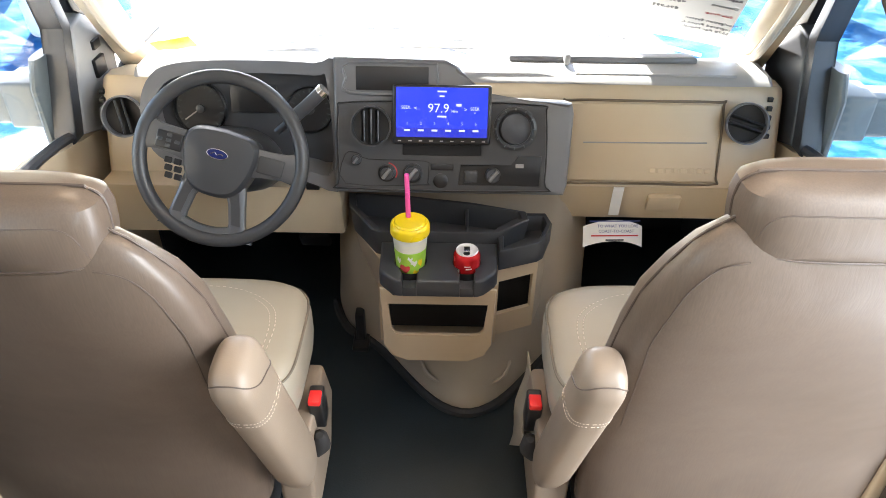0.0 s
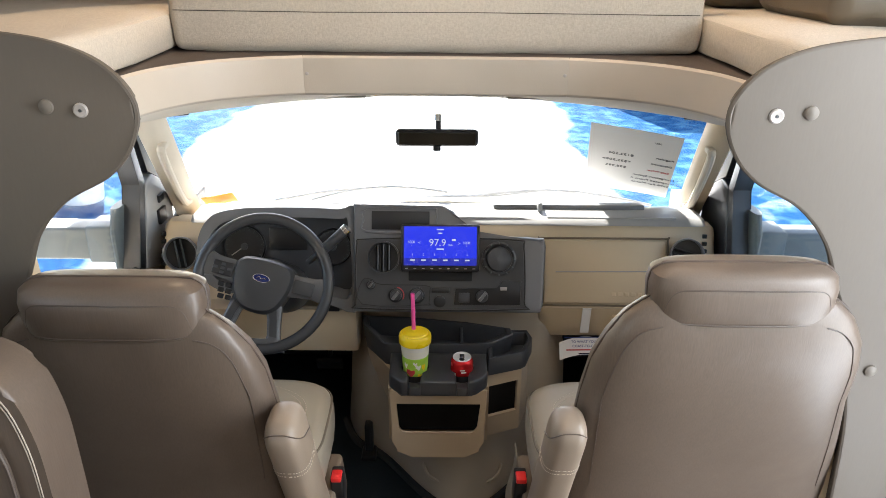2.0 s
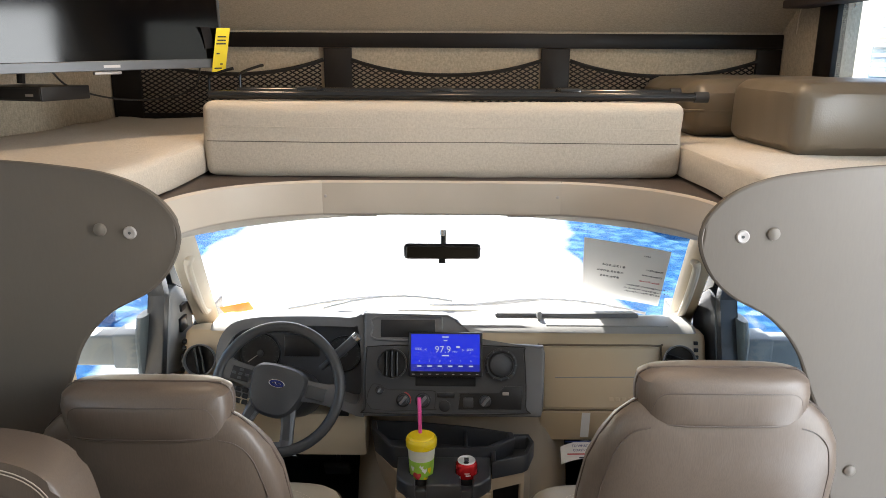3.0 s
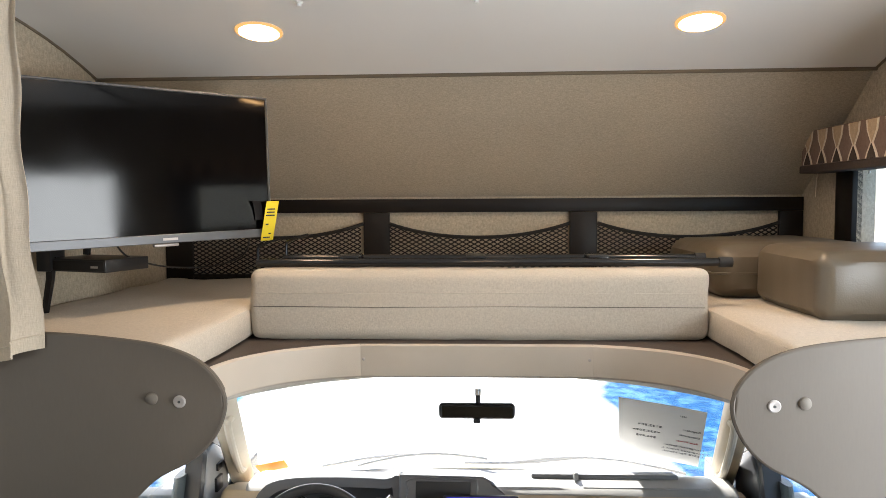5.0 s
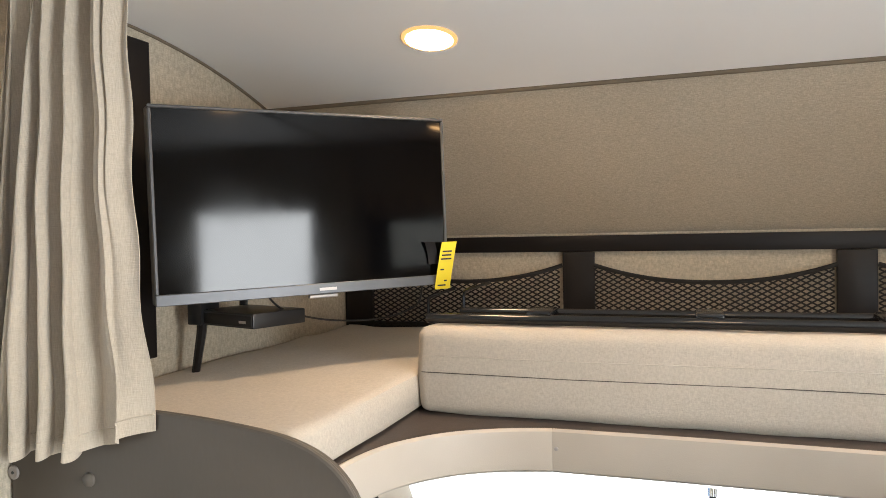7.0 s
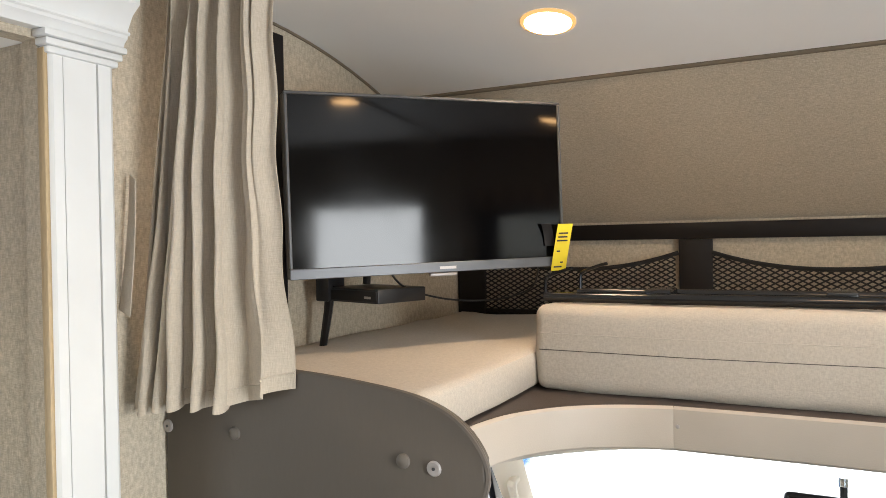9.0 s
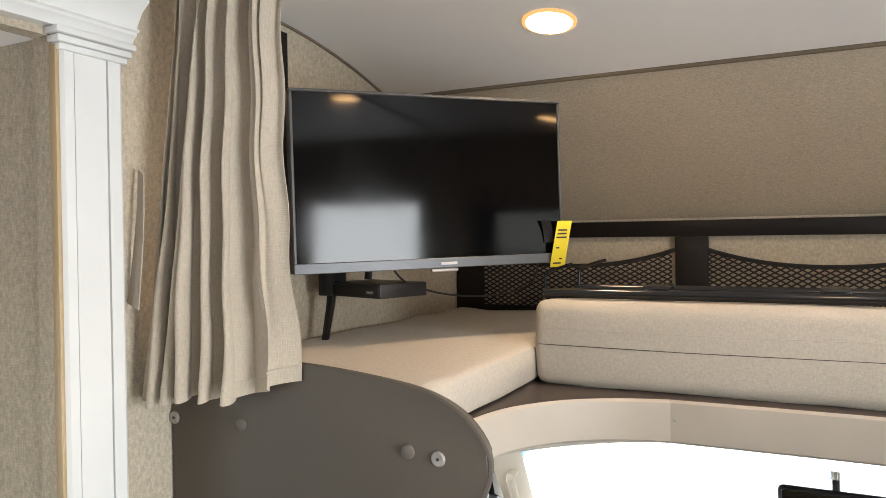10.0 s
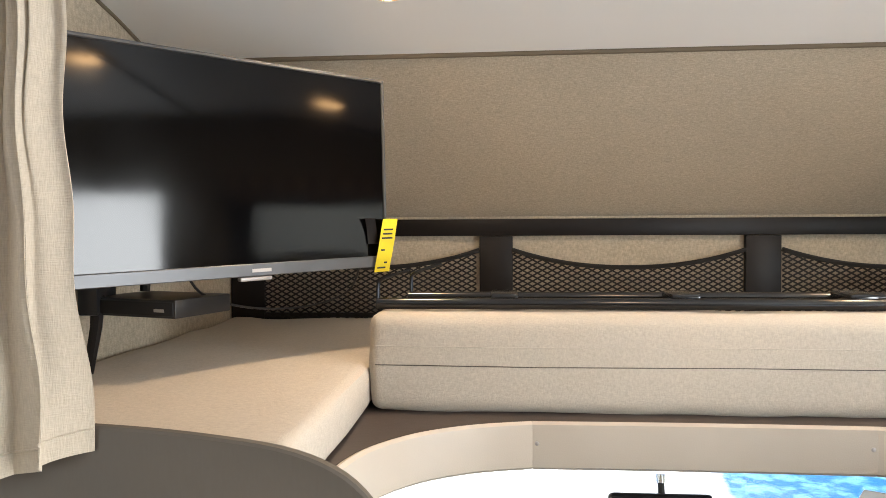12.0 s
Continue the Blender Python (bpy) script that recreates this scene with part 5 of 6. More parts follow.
can = thing("drink_can", "red aluminium drink can with pale markings in the console", "can", at=(0.079, 1.493, 0.443))
mk = Matrix.Translation((0.079, 1.493, 0.4435))
part("can_body", lathe([(0.024, 0.0), (0.031, 0.004), (0.033, 0.010), (0.033, 0.103), (0.031, 0.109), (0.0265, 0.115)], mk, 32), CAN_RED, can, "glossy red can body")
part("can_top", lathe([(0.024, 0.100), (0.0265, 0.114), (0.027, 0.117), (0.0255, 0.119), (0.0245, 0.1165), (0.002, 0.116)], mk, 32), BARE_CAN, can, "bare metal top with pull tab")
part("pull_tab", box((0.072, 1.485, 0.5605), (0.086, 1.505, 0.5622), 0.001), CHROME, can)
part("can_mouth", lathe([(0.008, 0), (0.008, 0.001), (0.001, 0.001)], Matrix.Translation((0.078, 1.479, 0.5597)), 14), BLACK, can)
for a0, zz, hh in ((272, 0.090, 0.003), (278, 0.083, 0.004), (225, 0.070, 0.016), (300, 0.055, 0.010)):
    a = radians(a0)
    q = sheet(lambda u, v: (0.0334 * math.cos(a + (u - 0.5) * 0.45), 0.0334 * math.sin(a + (u - 0.5) * 0.45), zz + (v - 0.5) * hh), 6, 1)
    bmesh.ops.transform(q, matrix=mk, verts=q.verts)
    part("printed_patch", q, PAPER, can)

# rear-view mirror, papers on the glass
rv = thing("rear_view_mirror", "black rear-view mirror on a short chrome stem", "mirror", at=(0.0, 1.86, 1.13))
part("mirror_shell", box((-0.128, 1.852, 1.083), (0.128, 1.882, 1.140), 0.0145, 4, m=pose(0, 0, 0, 14, 0, 0)), BLACK, rv)
part("mirror_glass", box((-0.118, 1.8485, 1.090), (0.118, 1.8515, 1.133), 0.0012, 1, m=pose(0, 0, 0, 14, 0, 0)), MIRROR_DIM, rv)
part("stem", tube(curve([(0.004, 1.868, 1.13), (0.004, 1.875, 1.155), (0.004, 1.878, 1.168)], 3), 0.009, 12), BLACK, rv)
part("mount", tube([(0.004, 1.876, 1.162), (0.004, glass_y(0, 1.18) - 0.004, 1.182)], 0.0125, 14), CHROME, rv, "chrome mount on the glass")
part("tab", box((-0.012, 1.850, 1.073), (0.012, 1.862, 1.088), 0.003), BLACK, rv)


def on_glass(x, z, out):
    dy = 0.56 * x
    nrm = Vector((-dy, -1, -1.25)).normalized()
    o = Vector((x, glass_y(x, z), z)) + nrm * out
    return o


paper = thing("price_sheet", "white price sheet taped to the windscreen, its print showing through", "paper sheet", at=(0.62, 1.98, 1.0))


def on_sheet(u, v, out=0.004):
    xa, xb = 0.535 + (0.462 - 0.535) * v, 0.808 + (0.733 - 0.808) * v
    za, zb = 0.862 + (1.176 - 0.862) * v, 0.842 + (1.142 - 0.842) * v
    x, z = xa + (xb - xa) * u, za + (zb - za) * u
    return on_glass(x, z, out + 0.012 * max(0, u - 0.6) ** 2)


part("page", sheet(lambda u, v: on_sheet(u, v), 12, 12, 0.0006), PAPER, paper)
lines = (("2021", 0.86, 0.25, 0.6), ("Regular:", 0.64, 0.13, 0.9), ("$132,504", 0.62, 0.62, 1.1), ("Discount:", 0.54, 0.15, 0.9), ("<$35,509>", 0.515, 0.66, 1.1), ("Sale Price:", 0.43, 0.17, 0.9), ("$96,995", 0.42, 0.66, 1.1),
         ("• Navigation System!", 0.325, 0.20, 1.0), ("• Integrated Front Cap", 0.26, 0.22, 1.0), ("• $578 Per Month!", 0.20, 0.21, 1.0))
for tx, v, u, sz in lines:
    o, px, py = on_sheet(1 - u, v, 0.0055), on_sheet(1 - u - 0.02, v, 0.0055), on_sheet(1 - u, v + 0.02, 0.0055)
    ex, ey = (px - o).normalized(), (py - o).normalized()
    ez = ex.cross(ey)
    mm = Matrix((ex, ey, ez)).transposed().to_4x4()
    mm.translation = o
    lettering("print_line", tx, 0.0195 * sz, mm, DASH_DARK if "Sale" not in tx else INK_RED, paper)
q = sheet(lambda u, v: on_glass(-0.845 + 0.105 * u, 0.762 + 0.055 * v + 0.012 * u, 0.003), 4, 2, 0.0006)
tagged(part("windscreen_sticker", q, AMBER), "small amber sticker low on the windscreen", "sticker")


# ---- cab seats ----
def cab_seat(cx, sx, label):
    """A captain's chair that faces ahead; sx: the side of its armrest, towards the aisle."""
    p = thing("captain_chair", label, "seat", "cab seats", at=(cx, 1.1, 0.0))

    def yb(z):
        return 0.995 + (0.72 - max(z, 0.5)) * 0.34 if z < 1.0 else 0.90 + (1.0 - z) * 0.12
    drop = -0.04 if sx > 0 else 0.0     # the driver's back stands a little lower

    def bz(z):
        return z if z < 0.70 else (z if z < 0.82 else 0.82 + (z - 0.82) * 1.225) + drop * min(1.0, (z - 0.70) / 0.2)

    def hz(z):
        return 1.135 - (1.135 - z) * 0.66 + drop
    rows = [(0.20, 0.24, 0.06), (0.24, 0.265, 0.078), (0.44, 0.27, 0.085), (0.56, 0.272, 0.085), (0.70, 0.276, 0.085), (0.82, 0.274, 0.08), (0.90, 0.266, 0.075), (0.955, 0.248, 0.062), (0.995, 0.222, 0.046), (1.02, 0.19, 0.034), (1.032, 0.14, 0.02)]
    def out(z):
        """How much wider the back is on its door side."""
        return 0.04 * min(1.0, max(0.0, (0.84 - z) / 0.34))
    rows = [(bz(z), w - 0.008 + out(z), d) for z, w, d in rows]
    back = part("backrest", loft([oval(cx - sx * out(z), yb(z) - 0.02, z, w, d, 48, 3.2) for z, w, d in rows]), SEAT_BROWN, p, "brown vinyl seat back")
    head = [(0.962, 0.15, 0.050), (0.980, 0.166, 0.061), (1.03, 0.170, 0.066), (1.075, 0.172, 0.066), (1.11, 0.168, 0.058), (1.128, 0.152, 0.045), (1.135, 0.12, 0.028)]
    head = [(hz(z), w, d) for z, w, d in head]
    hr = part("headrest", loft([oval(cx, yb(1.0) - 0.012, z + 0.0, w, d, 40, 3.4) for z, w, d in head]), SEAT_BROWN, p, "brown vinyl headrest")

    def skin(x, z, lst, yc):
        for (z0, w0, d0), (z1, w1, d1) in zip(lst, lst[1:]):
            if z0 <= z <= z1:
                f = (z - z0) / (z1 - z0)
                w, d = w0 + (w1 - w0) * f, d0 + (d1 - d0) * f
                k = min(0.999, abs(x) / w)
                return yc - d * (1 - k ** 3.2) ** (1 / 3.2)
        return yc
    # piping round the outline of the back and the head, seams across the rear face
    edge = [(cx - sx * out(z) - w * 0.995, yb(z) - 0.02, z) for z, w, d in rows[1:]] + [(cx - sx * out(z) + w * 0.995, yb(z) - 0.02, z) for z, w, d in reversed(rows[1:])]
    part("piping", tube(curve(edge, 4), 0.0024, 6), PIPING, back, "dark piping")
    edge = [(cx - w * 0.995, yb(1.0) - 0.012, z) for z, w, d in head[1:]] + [(cx + w * 0.995, yb(1.0) - 0.012, z) for z, w, d in reversed(head[1:])]
    part("piping", tube(curve(edge, 4), 0.0024, 6), PIPING, hr, "dark piping")
    def seam_on(points, lst, yc, r, owner, wide=False):
        """A sewn line that lies on the rear face; points are across and up."""
        line = [(q.x, q.y) for q in curve([(x, z, 0) for x, z in points], 7)]
        part("seam", tube([(cx + x - (sx * out(z) if wide else 0.0), skin(abs(x), z, lst, yc(z)) - 0.0004, z) for x, z in line], r, 5), PIPING, owner)
    for s in (-1, 1):
        seam_on([(s * x, bz(z)) for x, z in ((0.150, 0.990), (0.182, 0.980), (0.208, 0.955), (0.224, 0.91), (0.234, 0.85), (0.241, 0.76), (0.250, 0.62), (0.258, 0.47))], rows, lambda z: yb(z) - 0.02, 0.0013, back, True)
        seam_on([(s * x, hz(z)) for x, z in ((0.0, 1.090), (0.09, 1.089), (0.132, 1.080), (0.146, 1.045), (0.152, 0.988))], head, lambda z: yb(1.0) - 0.012, 0.0013, hr)
    seam_on([(x, hz(0.984)) for x in (-0.158, -0.08, 0, 0.08, 0.158)], head, lambda z: yb(1.0) - 0.012, 0.0015, hr)
    # cushion
    mx, hwid = cx + sx * 0.036, 0.292
    puff = ((0.395, 0.90), (0.405, 0.955), (0.43, 0.985), (0.47, 1.0), (0.515, 1.0), (0.535, 0.988), (0.549, 0.965), (0.558, 0.93), (0.563, 0.88), (0.566, 0.80), (0.568, 0.55), (0.569, 0.08))
    cus = part("seat_cushion", loft([oval(mx, 1.205, z, hwid * f, 0.178 * (f if f > 0.9 else f * 0.98), 64, 5.0) for z, f in puff]), SEAT_GREY, p, "grey-beige vinyl seat cushion")
    for o in (0.0, 0.012):
        st = [(mx - 0.225 + o * 0.5, 1.09, 0.5668), (mx - 0.232 + o, 1.21, 0.5668), (mx - 0.205 + o * 0.8, 1.278 - o * 0.6, 0.5668), (mx - 0.12, 1.326 - o, 0.5662), (mx, 1.332 - o, 0.5662), (mx + 0.12, 1.326 - o, 0.5662), (mx + 0.205 - o * 0.8, 1.278 - o * 0.6, 0.5668), (mx + 0.232 - o, 1.21, 0.5668), (mx + 0.225 - o * 0.5, 1.09, 0.5668)]
        part("stitching", stitched(curve(st, 16), 0.0011), STITCH, cus)
    part("piping", tube(oval(mx, 1.205, 0.541, hwid * 0.983, 0.175, 80, 5.0), 0.0032, 6, True), SEAT_SHADE, cus, "sewn welt")
    # armrest folded up beside the back
    ax = cx + sx * 0.318
    def arm_ring(s, grow=0.0, n=32):
        u = min(1.0, max(0.0, (s - 0.86) / 0.14))
        r = max(0.06, (1 - u ** 3.2) ** 0.36) * min(1.0, 0.8 + 1.6 * s)
        return oval(ax - sx * 0.024 * s, 1.07 - 0.20 * s + 0.02 * u * u, 0.28 + 0.522 * s, 0.039 * r + grow, (0.064 if sx > 0 else 0.050) * r + grow, n, 3.0)
    arm = [arm_ring(s) for s in [k / 14 * 0.86 for k in range(15)] + [0.86 + 0.14 * math.sin(math.pi / 2 * k / 10) for k in range(1, 11)]]
    a = part("armrest", loft(arm), SEAT_TAN, p, "tan vinyl armrest folded upright")
    for o in (0, 0.012):
        zz = 0.655 + o
        part("stitching", stitched(arm_ring((zz - 0.28) / 0.522, 0.0003, 96), 0.0009), STITCH, a)
    part("seam", tube([arm_ring(0.885 - 0.075 * math.sin(2 * math.pi * k / 48), 0.0006, 48)[k] for k in range(48)], 0.0012, 5, True), PIPING, a)
    # base
    part("pedestal", box((cx - 0.22, 1.02, 0.0), (cx + 0.22, 1.38, 0.30), 0.02), DASH_DARK, p)
    part("seat_frame", box((cx - 0.262, 1.07, 0.30), (cx + 0.265, 1.42, 0.425), 0.02), DASH_DARK, p)
    part("side_shield", prism([(1.05, 0.12), (1.26, 0.12), (1.34, 0.24), (1.28, 0.38), (1.06, 0.39)], "x", *sorted((cx + sx * 0.268, cx + sx * 0.345)), 0.012, 3), SEAT_TAN, p, "beige plastic side shield")
    bk = part("belt_buckle", box((cx + sx * 0.350 - 0.016, 1.13, 0.33), (cx + sx * 0.350 + 0.016, 1.18, 0.43), 0.006, 3, m=pose(0, 0, 0, 12, 0, 0)), BLACK, p, "black seat belt buckle with a red button")
    part("button", box((cx + sx * 0.350 - 0.013, 1.117, 0.421), (cx + sx * 0.350 + 0.013, 1.152, 0.435), 0.003), BELT_RED, bk)
    part("lever", tube([(cx + sx * 0.335, 1.13, 0.27), (cx + sx * 0.352, 1.12, 0.30), (cx + sx * 0.356, 1.11, 0.335), (cx + sx * 0.356, 1.105, 0.345)], [0.022, 0.024, 0.017, 0.008], 12), NET_BLACK, p, "black recliner lever boot")
    if sx < 0:
        q = sheet(lambda u, v: (cx - 0.34 - 0.03 * v + 0.006 * math.sin(9 * v), 1.20 + 0.16 * u - 0.04 * v, 0.36 - 0.30 * v * (0.35 + 0.65 * u)), 6, 8, 0.003)
        part("skirt", q, SEAT_GREY, p, "loose grey cloth skirt")
    return p


cab_seat(-0.592, 1, "brown vinyl driver's captain chair with a grey-beige cushion")
cab_seat(0.572, -1, "brown vinyl passenger captain chair with a grey-beige cushion")

# backrest of the bench in the living area
bn = thing("bench_seat", "taupe vinyl bench backrest with rounded corner and stitched border", "bench", at=(-0.9, 0.65, 0.12))
BX0, BX1 = -1.245, -0.612
outl = [(p.x, p.y) for p in curve([(BX0, 0.5, 0), (BX0, 1.01, 0), (BX0 + 0.06, 1.075, 0), (-0.90, 1.092, 0), (-0.735, 1.084, 0), (-0.652, 1.045, 0), (-0.62, 0.96, 0), (BX1, 0.83, 0), (BX1 + 0.002, 0.5, 0)], 5)]
part("backrest", prism(outl, "y", 0.60, 0.70, 0.008, 3), SEAT_BROWN, bn)
inl = [(p.x, p.y) for p in curve([(BX0 + 0.05, 0.52, 0), (BX0 + 0.05, 0.96, 0), (BX0 + 0.1, 1.02, 0), (-0.90, 1.045, 0), (-0.78, 1.035, 0), (-0.705, 0.995, 0), (-0.672, 0.92, 0), (-0.665, 0.82, 0), (-0.665, 0.52, 0)], 6)]
part("inset_panel", prism(inl, "y", 0.590, 0.61, 0.004, 2), SEAT_BROWN, bn, "padded inset")
for o in (0.0, 0.006):
    part("stitching", tube([(-0.93 + (x + 0.93) * (0.955 - 2 * o), 0.5995, z - 0.014 - o) for x, z in outl], 0.0012, 5), STITCH, bn)
part("piping", tube([(x, 0.591, z) for x, z in inl], 0.0035, 6), PIPING, bn)
part("bench_base", box((BX0, 0.18, 0.12), (BX1, 0.70, 0.50), 0.01), PANEL_VINYL, bn)
part("bench_cushion", cushion_box((BX0, 0.16, 0.50), (BX1, 0.595, 0.62), 0.03, 0.01, 5), SEAT_BROWN, bn)


# ---- bulkhead panels ----
def bulkhead(sx):
    p = thing("bulkhead_panel", "taupe vinyl padded bulkhead panel with a curved cut-out", "panel", "bulkhead panels", at=(sx * 1.0, 0.96, 0.12))
    edge = [(0.92, 1.532), (0.77, 1.521), (0.65, 1.502), (0.572, 1.463), (0.530, 1.398), (0.547, 1.328), (0.598, 1.270), (0.688, 1.220), (0.752, 1.150), (0.792, 1.06), (0.825, 0.985), (0.855, 0.86), (0.885, 0.70), (0.90, 0.40), (0.90, 0.12)]
    pts = [(q.x * sx, q.y) for q in curve([(x, z, 0) for x, z in [(1.10, 1.535)] + edge], 5)]
    outline = [(sx * 1.256, 0.12), (sx * 1.256, 1.535)] + pts
    part("panel", prism(outline, "y", 0.952, 0.978, 0.006, 3), PANEL_VINYL, p)
    part("edge_binding", tube([(x, 0.958, z) for x, z in pts], 0.006, 8), PANEL_VINYL, p)
    for x, z, screw in ((0.624 if sx < 0 else 0.610, 1.390, 1), (0.684 if sx < 0 else 0.671, 1.396, 0), (1.065, 1.404, 0), (1.247 if sx < 0 else 1.235, 1.401, 1), (0.90, 0.865, 0)):
        m = Matrix.Translation((sx * x, 0.952, z)) @ pose(0, 0, 0, 90, 0, 0)
        if screw:
            w = part("washer", lathe([(0.0135, 0), (0.0135, 0.002), (0.011, 0.004), (0.005, 0.0035), (0.002, 0.003)], m, 20), SCREW, p)
            part("screw_head", lathe([(0.003, 0.003), (0.003, 0.0045), (0.0005, 0.0045)], m, 10), DASH_DARK, w)
        else:
            part("button", lathe([(0.0135, 0), (0.0125, 0.004), (0.008, 0.007), (0.001, 0.008)], m, 20), BUTTON_GREY, p)
    return p


bulkhead(-1)
bulkhead(1)

# ---- bunk ----
for sx, nm in ((-1, 1), (1, 2)):
    a, b = sorted((sx * 0.672, sx * 1.277))
    c = thing("bunk_cushion", "oatmeal cloth bunk cushion with welted edges on the platform", "cushion", "bunk cushions", at=(sx * 0.97, 1.6, 1.408))
    part("cover", cushion_box((a, 0.988, 1.4085), (b, 2.405, 1.502), 0.018, 0.006, nm), CUSHION_CLOTH, c)
    part("welt", tube(curve([(sx * 0.674, 2.0, 1.488), (sx * 0.674, 1.3, 1.49), (sx * 0.676, 1.02, 1.49), (sx * 0.70, 0.99, 1.49), (sx * 1.26, 0.990, 1.49)], 5), 0.0025, 6), CUSHION_CLOTH, c)
mt = thing("bunk_mattress", "oatmeal cloth mattress behind the bunk backrest", "mattress", at=(0, 2.0, 1.408))
part("cover", cushion_box((-0.668, 1.68, 1.4085), (0.668, 2.405, 1.50), 0.018, 0.004, 7), CUSHION_CLOTH, mt)
br = thing("back_cushion", "long oatmeal cloth cushion set upright along the bunk edge", "cushion", at=(0, 1.6, 1.408))
part("cover", cushion_box((-0.660, 1.553, 1.409), (0.662, 1.665, 1.612), 0.022, 0.004, 3, 4), CUSHION_CLOTH, br)
for zz in (1.508, 1.548):
    part("seam", tube([(-0.65, 1.5505, zz), (-0.3, 1.5470, zz - 0.002), (0.1, 1.5470, zz), (0.65, 1.5505, zz - 0.003)], 0.0010, 5), PIPING if zz < 1.52 else CUSHION_CLOTH, br)

# storage rail with nets
rail = thing("storage_rail", "dark brown storage rail with black elastic net pockets", "rail", at=(0, 2.4, 1.5))
part("top_bar", box((-1.276, 2.388, 1.768), (1.276, 2.412, 1.822), 0.003), RAIL_DARK, rail)
for x0, x1 in ((-1.276, -1.165), (-0.458, -0.352), (0.369, 0.477), (1.185, 1.276)):
    part("post", box((x0, 2.390, 1.41), (x1, 2.411, 1.767), 0.003), RAIL_DARK, rail)
part("bottom_bar", box((-1.164, 2.390, 1.41), (1.184, 2.411, 1.52), 0.003), RAIL_DARK, rail)


def net(x0, x1):
    """An elastic net with a sagging hem."""
    mid, half = (x0 + x1) / 2, (x1 - x0) / 2

    def hem(x):
        return 1.668 + 0.055 * abs((x - mid) / half) ** 2.2
    part("net_hem", tube([(x0 + (x1 - x0) * k / 24, 2.386 - 0.012 * math.sin(math.pi * k / 24), hem(x0 + (x1 - x0) * k / 24)) for k in range(25)], 0.0075, 6), NET_BLACK, rail)
    out, step, rise = bmesh.new(), 0.031, 0.0085
    n = int((x1 - x0) / step)
    for s in (-1, 1):
        for k in range(-15, n + 15):
            last = None
            for j in range(28):
                z = 1.505 + rise * j
                x = x0 + (k + 0.5 * s * j) * step
                here = None
                if x0 <= x <= x1 and z <= hem(x) + 0.004:
                    here = Vector((x, 2.386 - 0.012 * math.sin(math.pi * (x - x0) / (x1 - x0)), z))
                if here and last:
                    w = Vector((0, 0, 0.0029))
                    t = Vector((0, 0.0015, 0))
                    v = [out.verts.new(c) for c in (last - w, here - w, here + w, last + w, last - w + t, here - w + t, here + w + t, last + w + t)]
                    out.faces.new(v[:4])
                    out.faces.new(v[4:])
                    out.faces.new((v[3], v[2], v[6], v[7]))
                    out.faces.new((v[0], v[1], v[5], v[4]))
                last = here
    part("net", out, NET_BLACK, rail, "black elastic net", False)


net(-1.165, -0.458)
net(-0.352, 0.369)
net(0.477, 1.185)

# ladder lying on the backrest
lad = thing("bunk_ladder", "black tubular bunk ladder lying on the backrest cushion", "ladder", at=(0, 1.65, 1.62))
part("side_rail", tube([(-0.655, 1.612, 1.630), (0.715, 1.612, 1.630)], 0.0125, 14), TUBE_BLACK, lad)
part("side_rail", tube([(-0.60, 1.712, 1.636), (0.68, 1.712, 1.636)], 0.0115, 14), TUBE_BLACK, lad)
for x in (-0.38, 0.0, 0.36):
    part("rung", box((x - 0.03, 1.612, 1.634), (x + 0.03, 1.715, 1.652), 0.006, 2), TUBE_BLACK, lad)
part("end_cap", tube([(0.705, 1.612, 1.630), (0.742, 1.612, 1.630)], 0.0155, 14), RUBBER, lad)
part("end_cap", tube([(0.665, 1.712, 1.636), (0.695, 1.712, 1.636)], 0.0145, 14), RUBBER, lad)
for x, y, dz in ((-0.652, 1.612, 0.0), (-0.592, 1.712, 0.008)):
    part("hook", tube(curve([(x, y, 1.632 + dz), (x, y, 1.668 + dz), (x + 0.008, y, 1.682 + dz), (x + 0.05, y, 1.697 + dz), (x + 0.07, y, 1.702 + dz)], 5), 0.0042, 8), TUBE_BLACK, lad)
part("tie", tube([(-0.004 + 0.016 * math.cos(a) * 0.2, 1.712 + 0.016 * math.cos(a), 1.636 + 0.016 * math.sin(a)) for a in (2 * math.pi * k / 14 for k in range(14))], 0.002, 5, True), SCREW, lad)

# television
TVA = radians(50)
TVM = Matrix.Translation((-0.904, 1.503, 1.916)) @ Matrix.Rotation(TVA, 4, "Z") @ Matrix.Rotation(radians(-1.1), 4, "Y")
tv = thing("television", "black flat television with a grey lower bezel in the bunk corner", "television", at=(-0.904, 1.503, 1.7))


def on_tv(bm):
    bmesh.ops.transform(bm, matrix=TVM, verts=bm.verts)
    return bm


W, H = 0.372, 0.221
part("casing", on_tv(box((-W, 0.004, -H), (W, 0.045, H), 0.006, 3)), BLACK, tv)
part("screen", on_tv(box((-W + 0.008, -0.001, -H + 0.026), (W - 0.008, 0.004, H - 0.008))), TV_GLASS, tv, "glossy black screen")
for lo, hi in (((-W, -0.005, -H), (W, 0.004, -H + 0.0255)), ((-W, -0.005, H - 0.0075), (W, 0.004, H)), ((-W, -0.005, -H + 0.0258), (-W + 0.0075, 0.004, H - 0.0078)), ((W - 0.0075, -0.005, -H + 0.0258), (W, 0.004, H - 0.0078))):
    part("bezel", on_tv(box(lo, hi, 0.0015, 1)), TV_LIP if hi[2] < 0 and lo[0] < 0 < hi[0] else TV_BEZEL, tv)
part("maker_plate", on_tv(box((0.005, -0.0058, -H + 0.008), (0.05, -0.005, -H + 0.015))), SCREW, tv)
part("sensor_lip", on_tv(box((-0.02, -0.002, -H - 0.010), (0.055, 0.012, -H - 0.001), 0.003)), SCREW, tv)
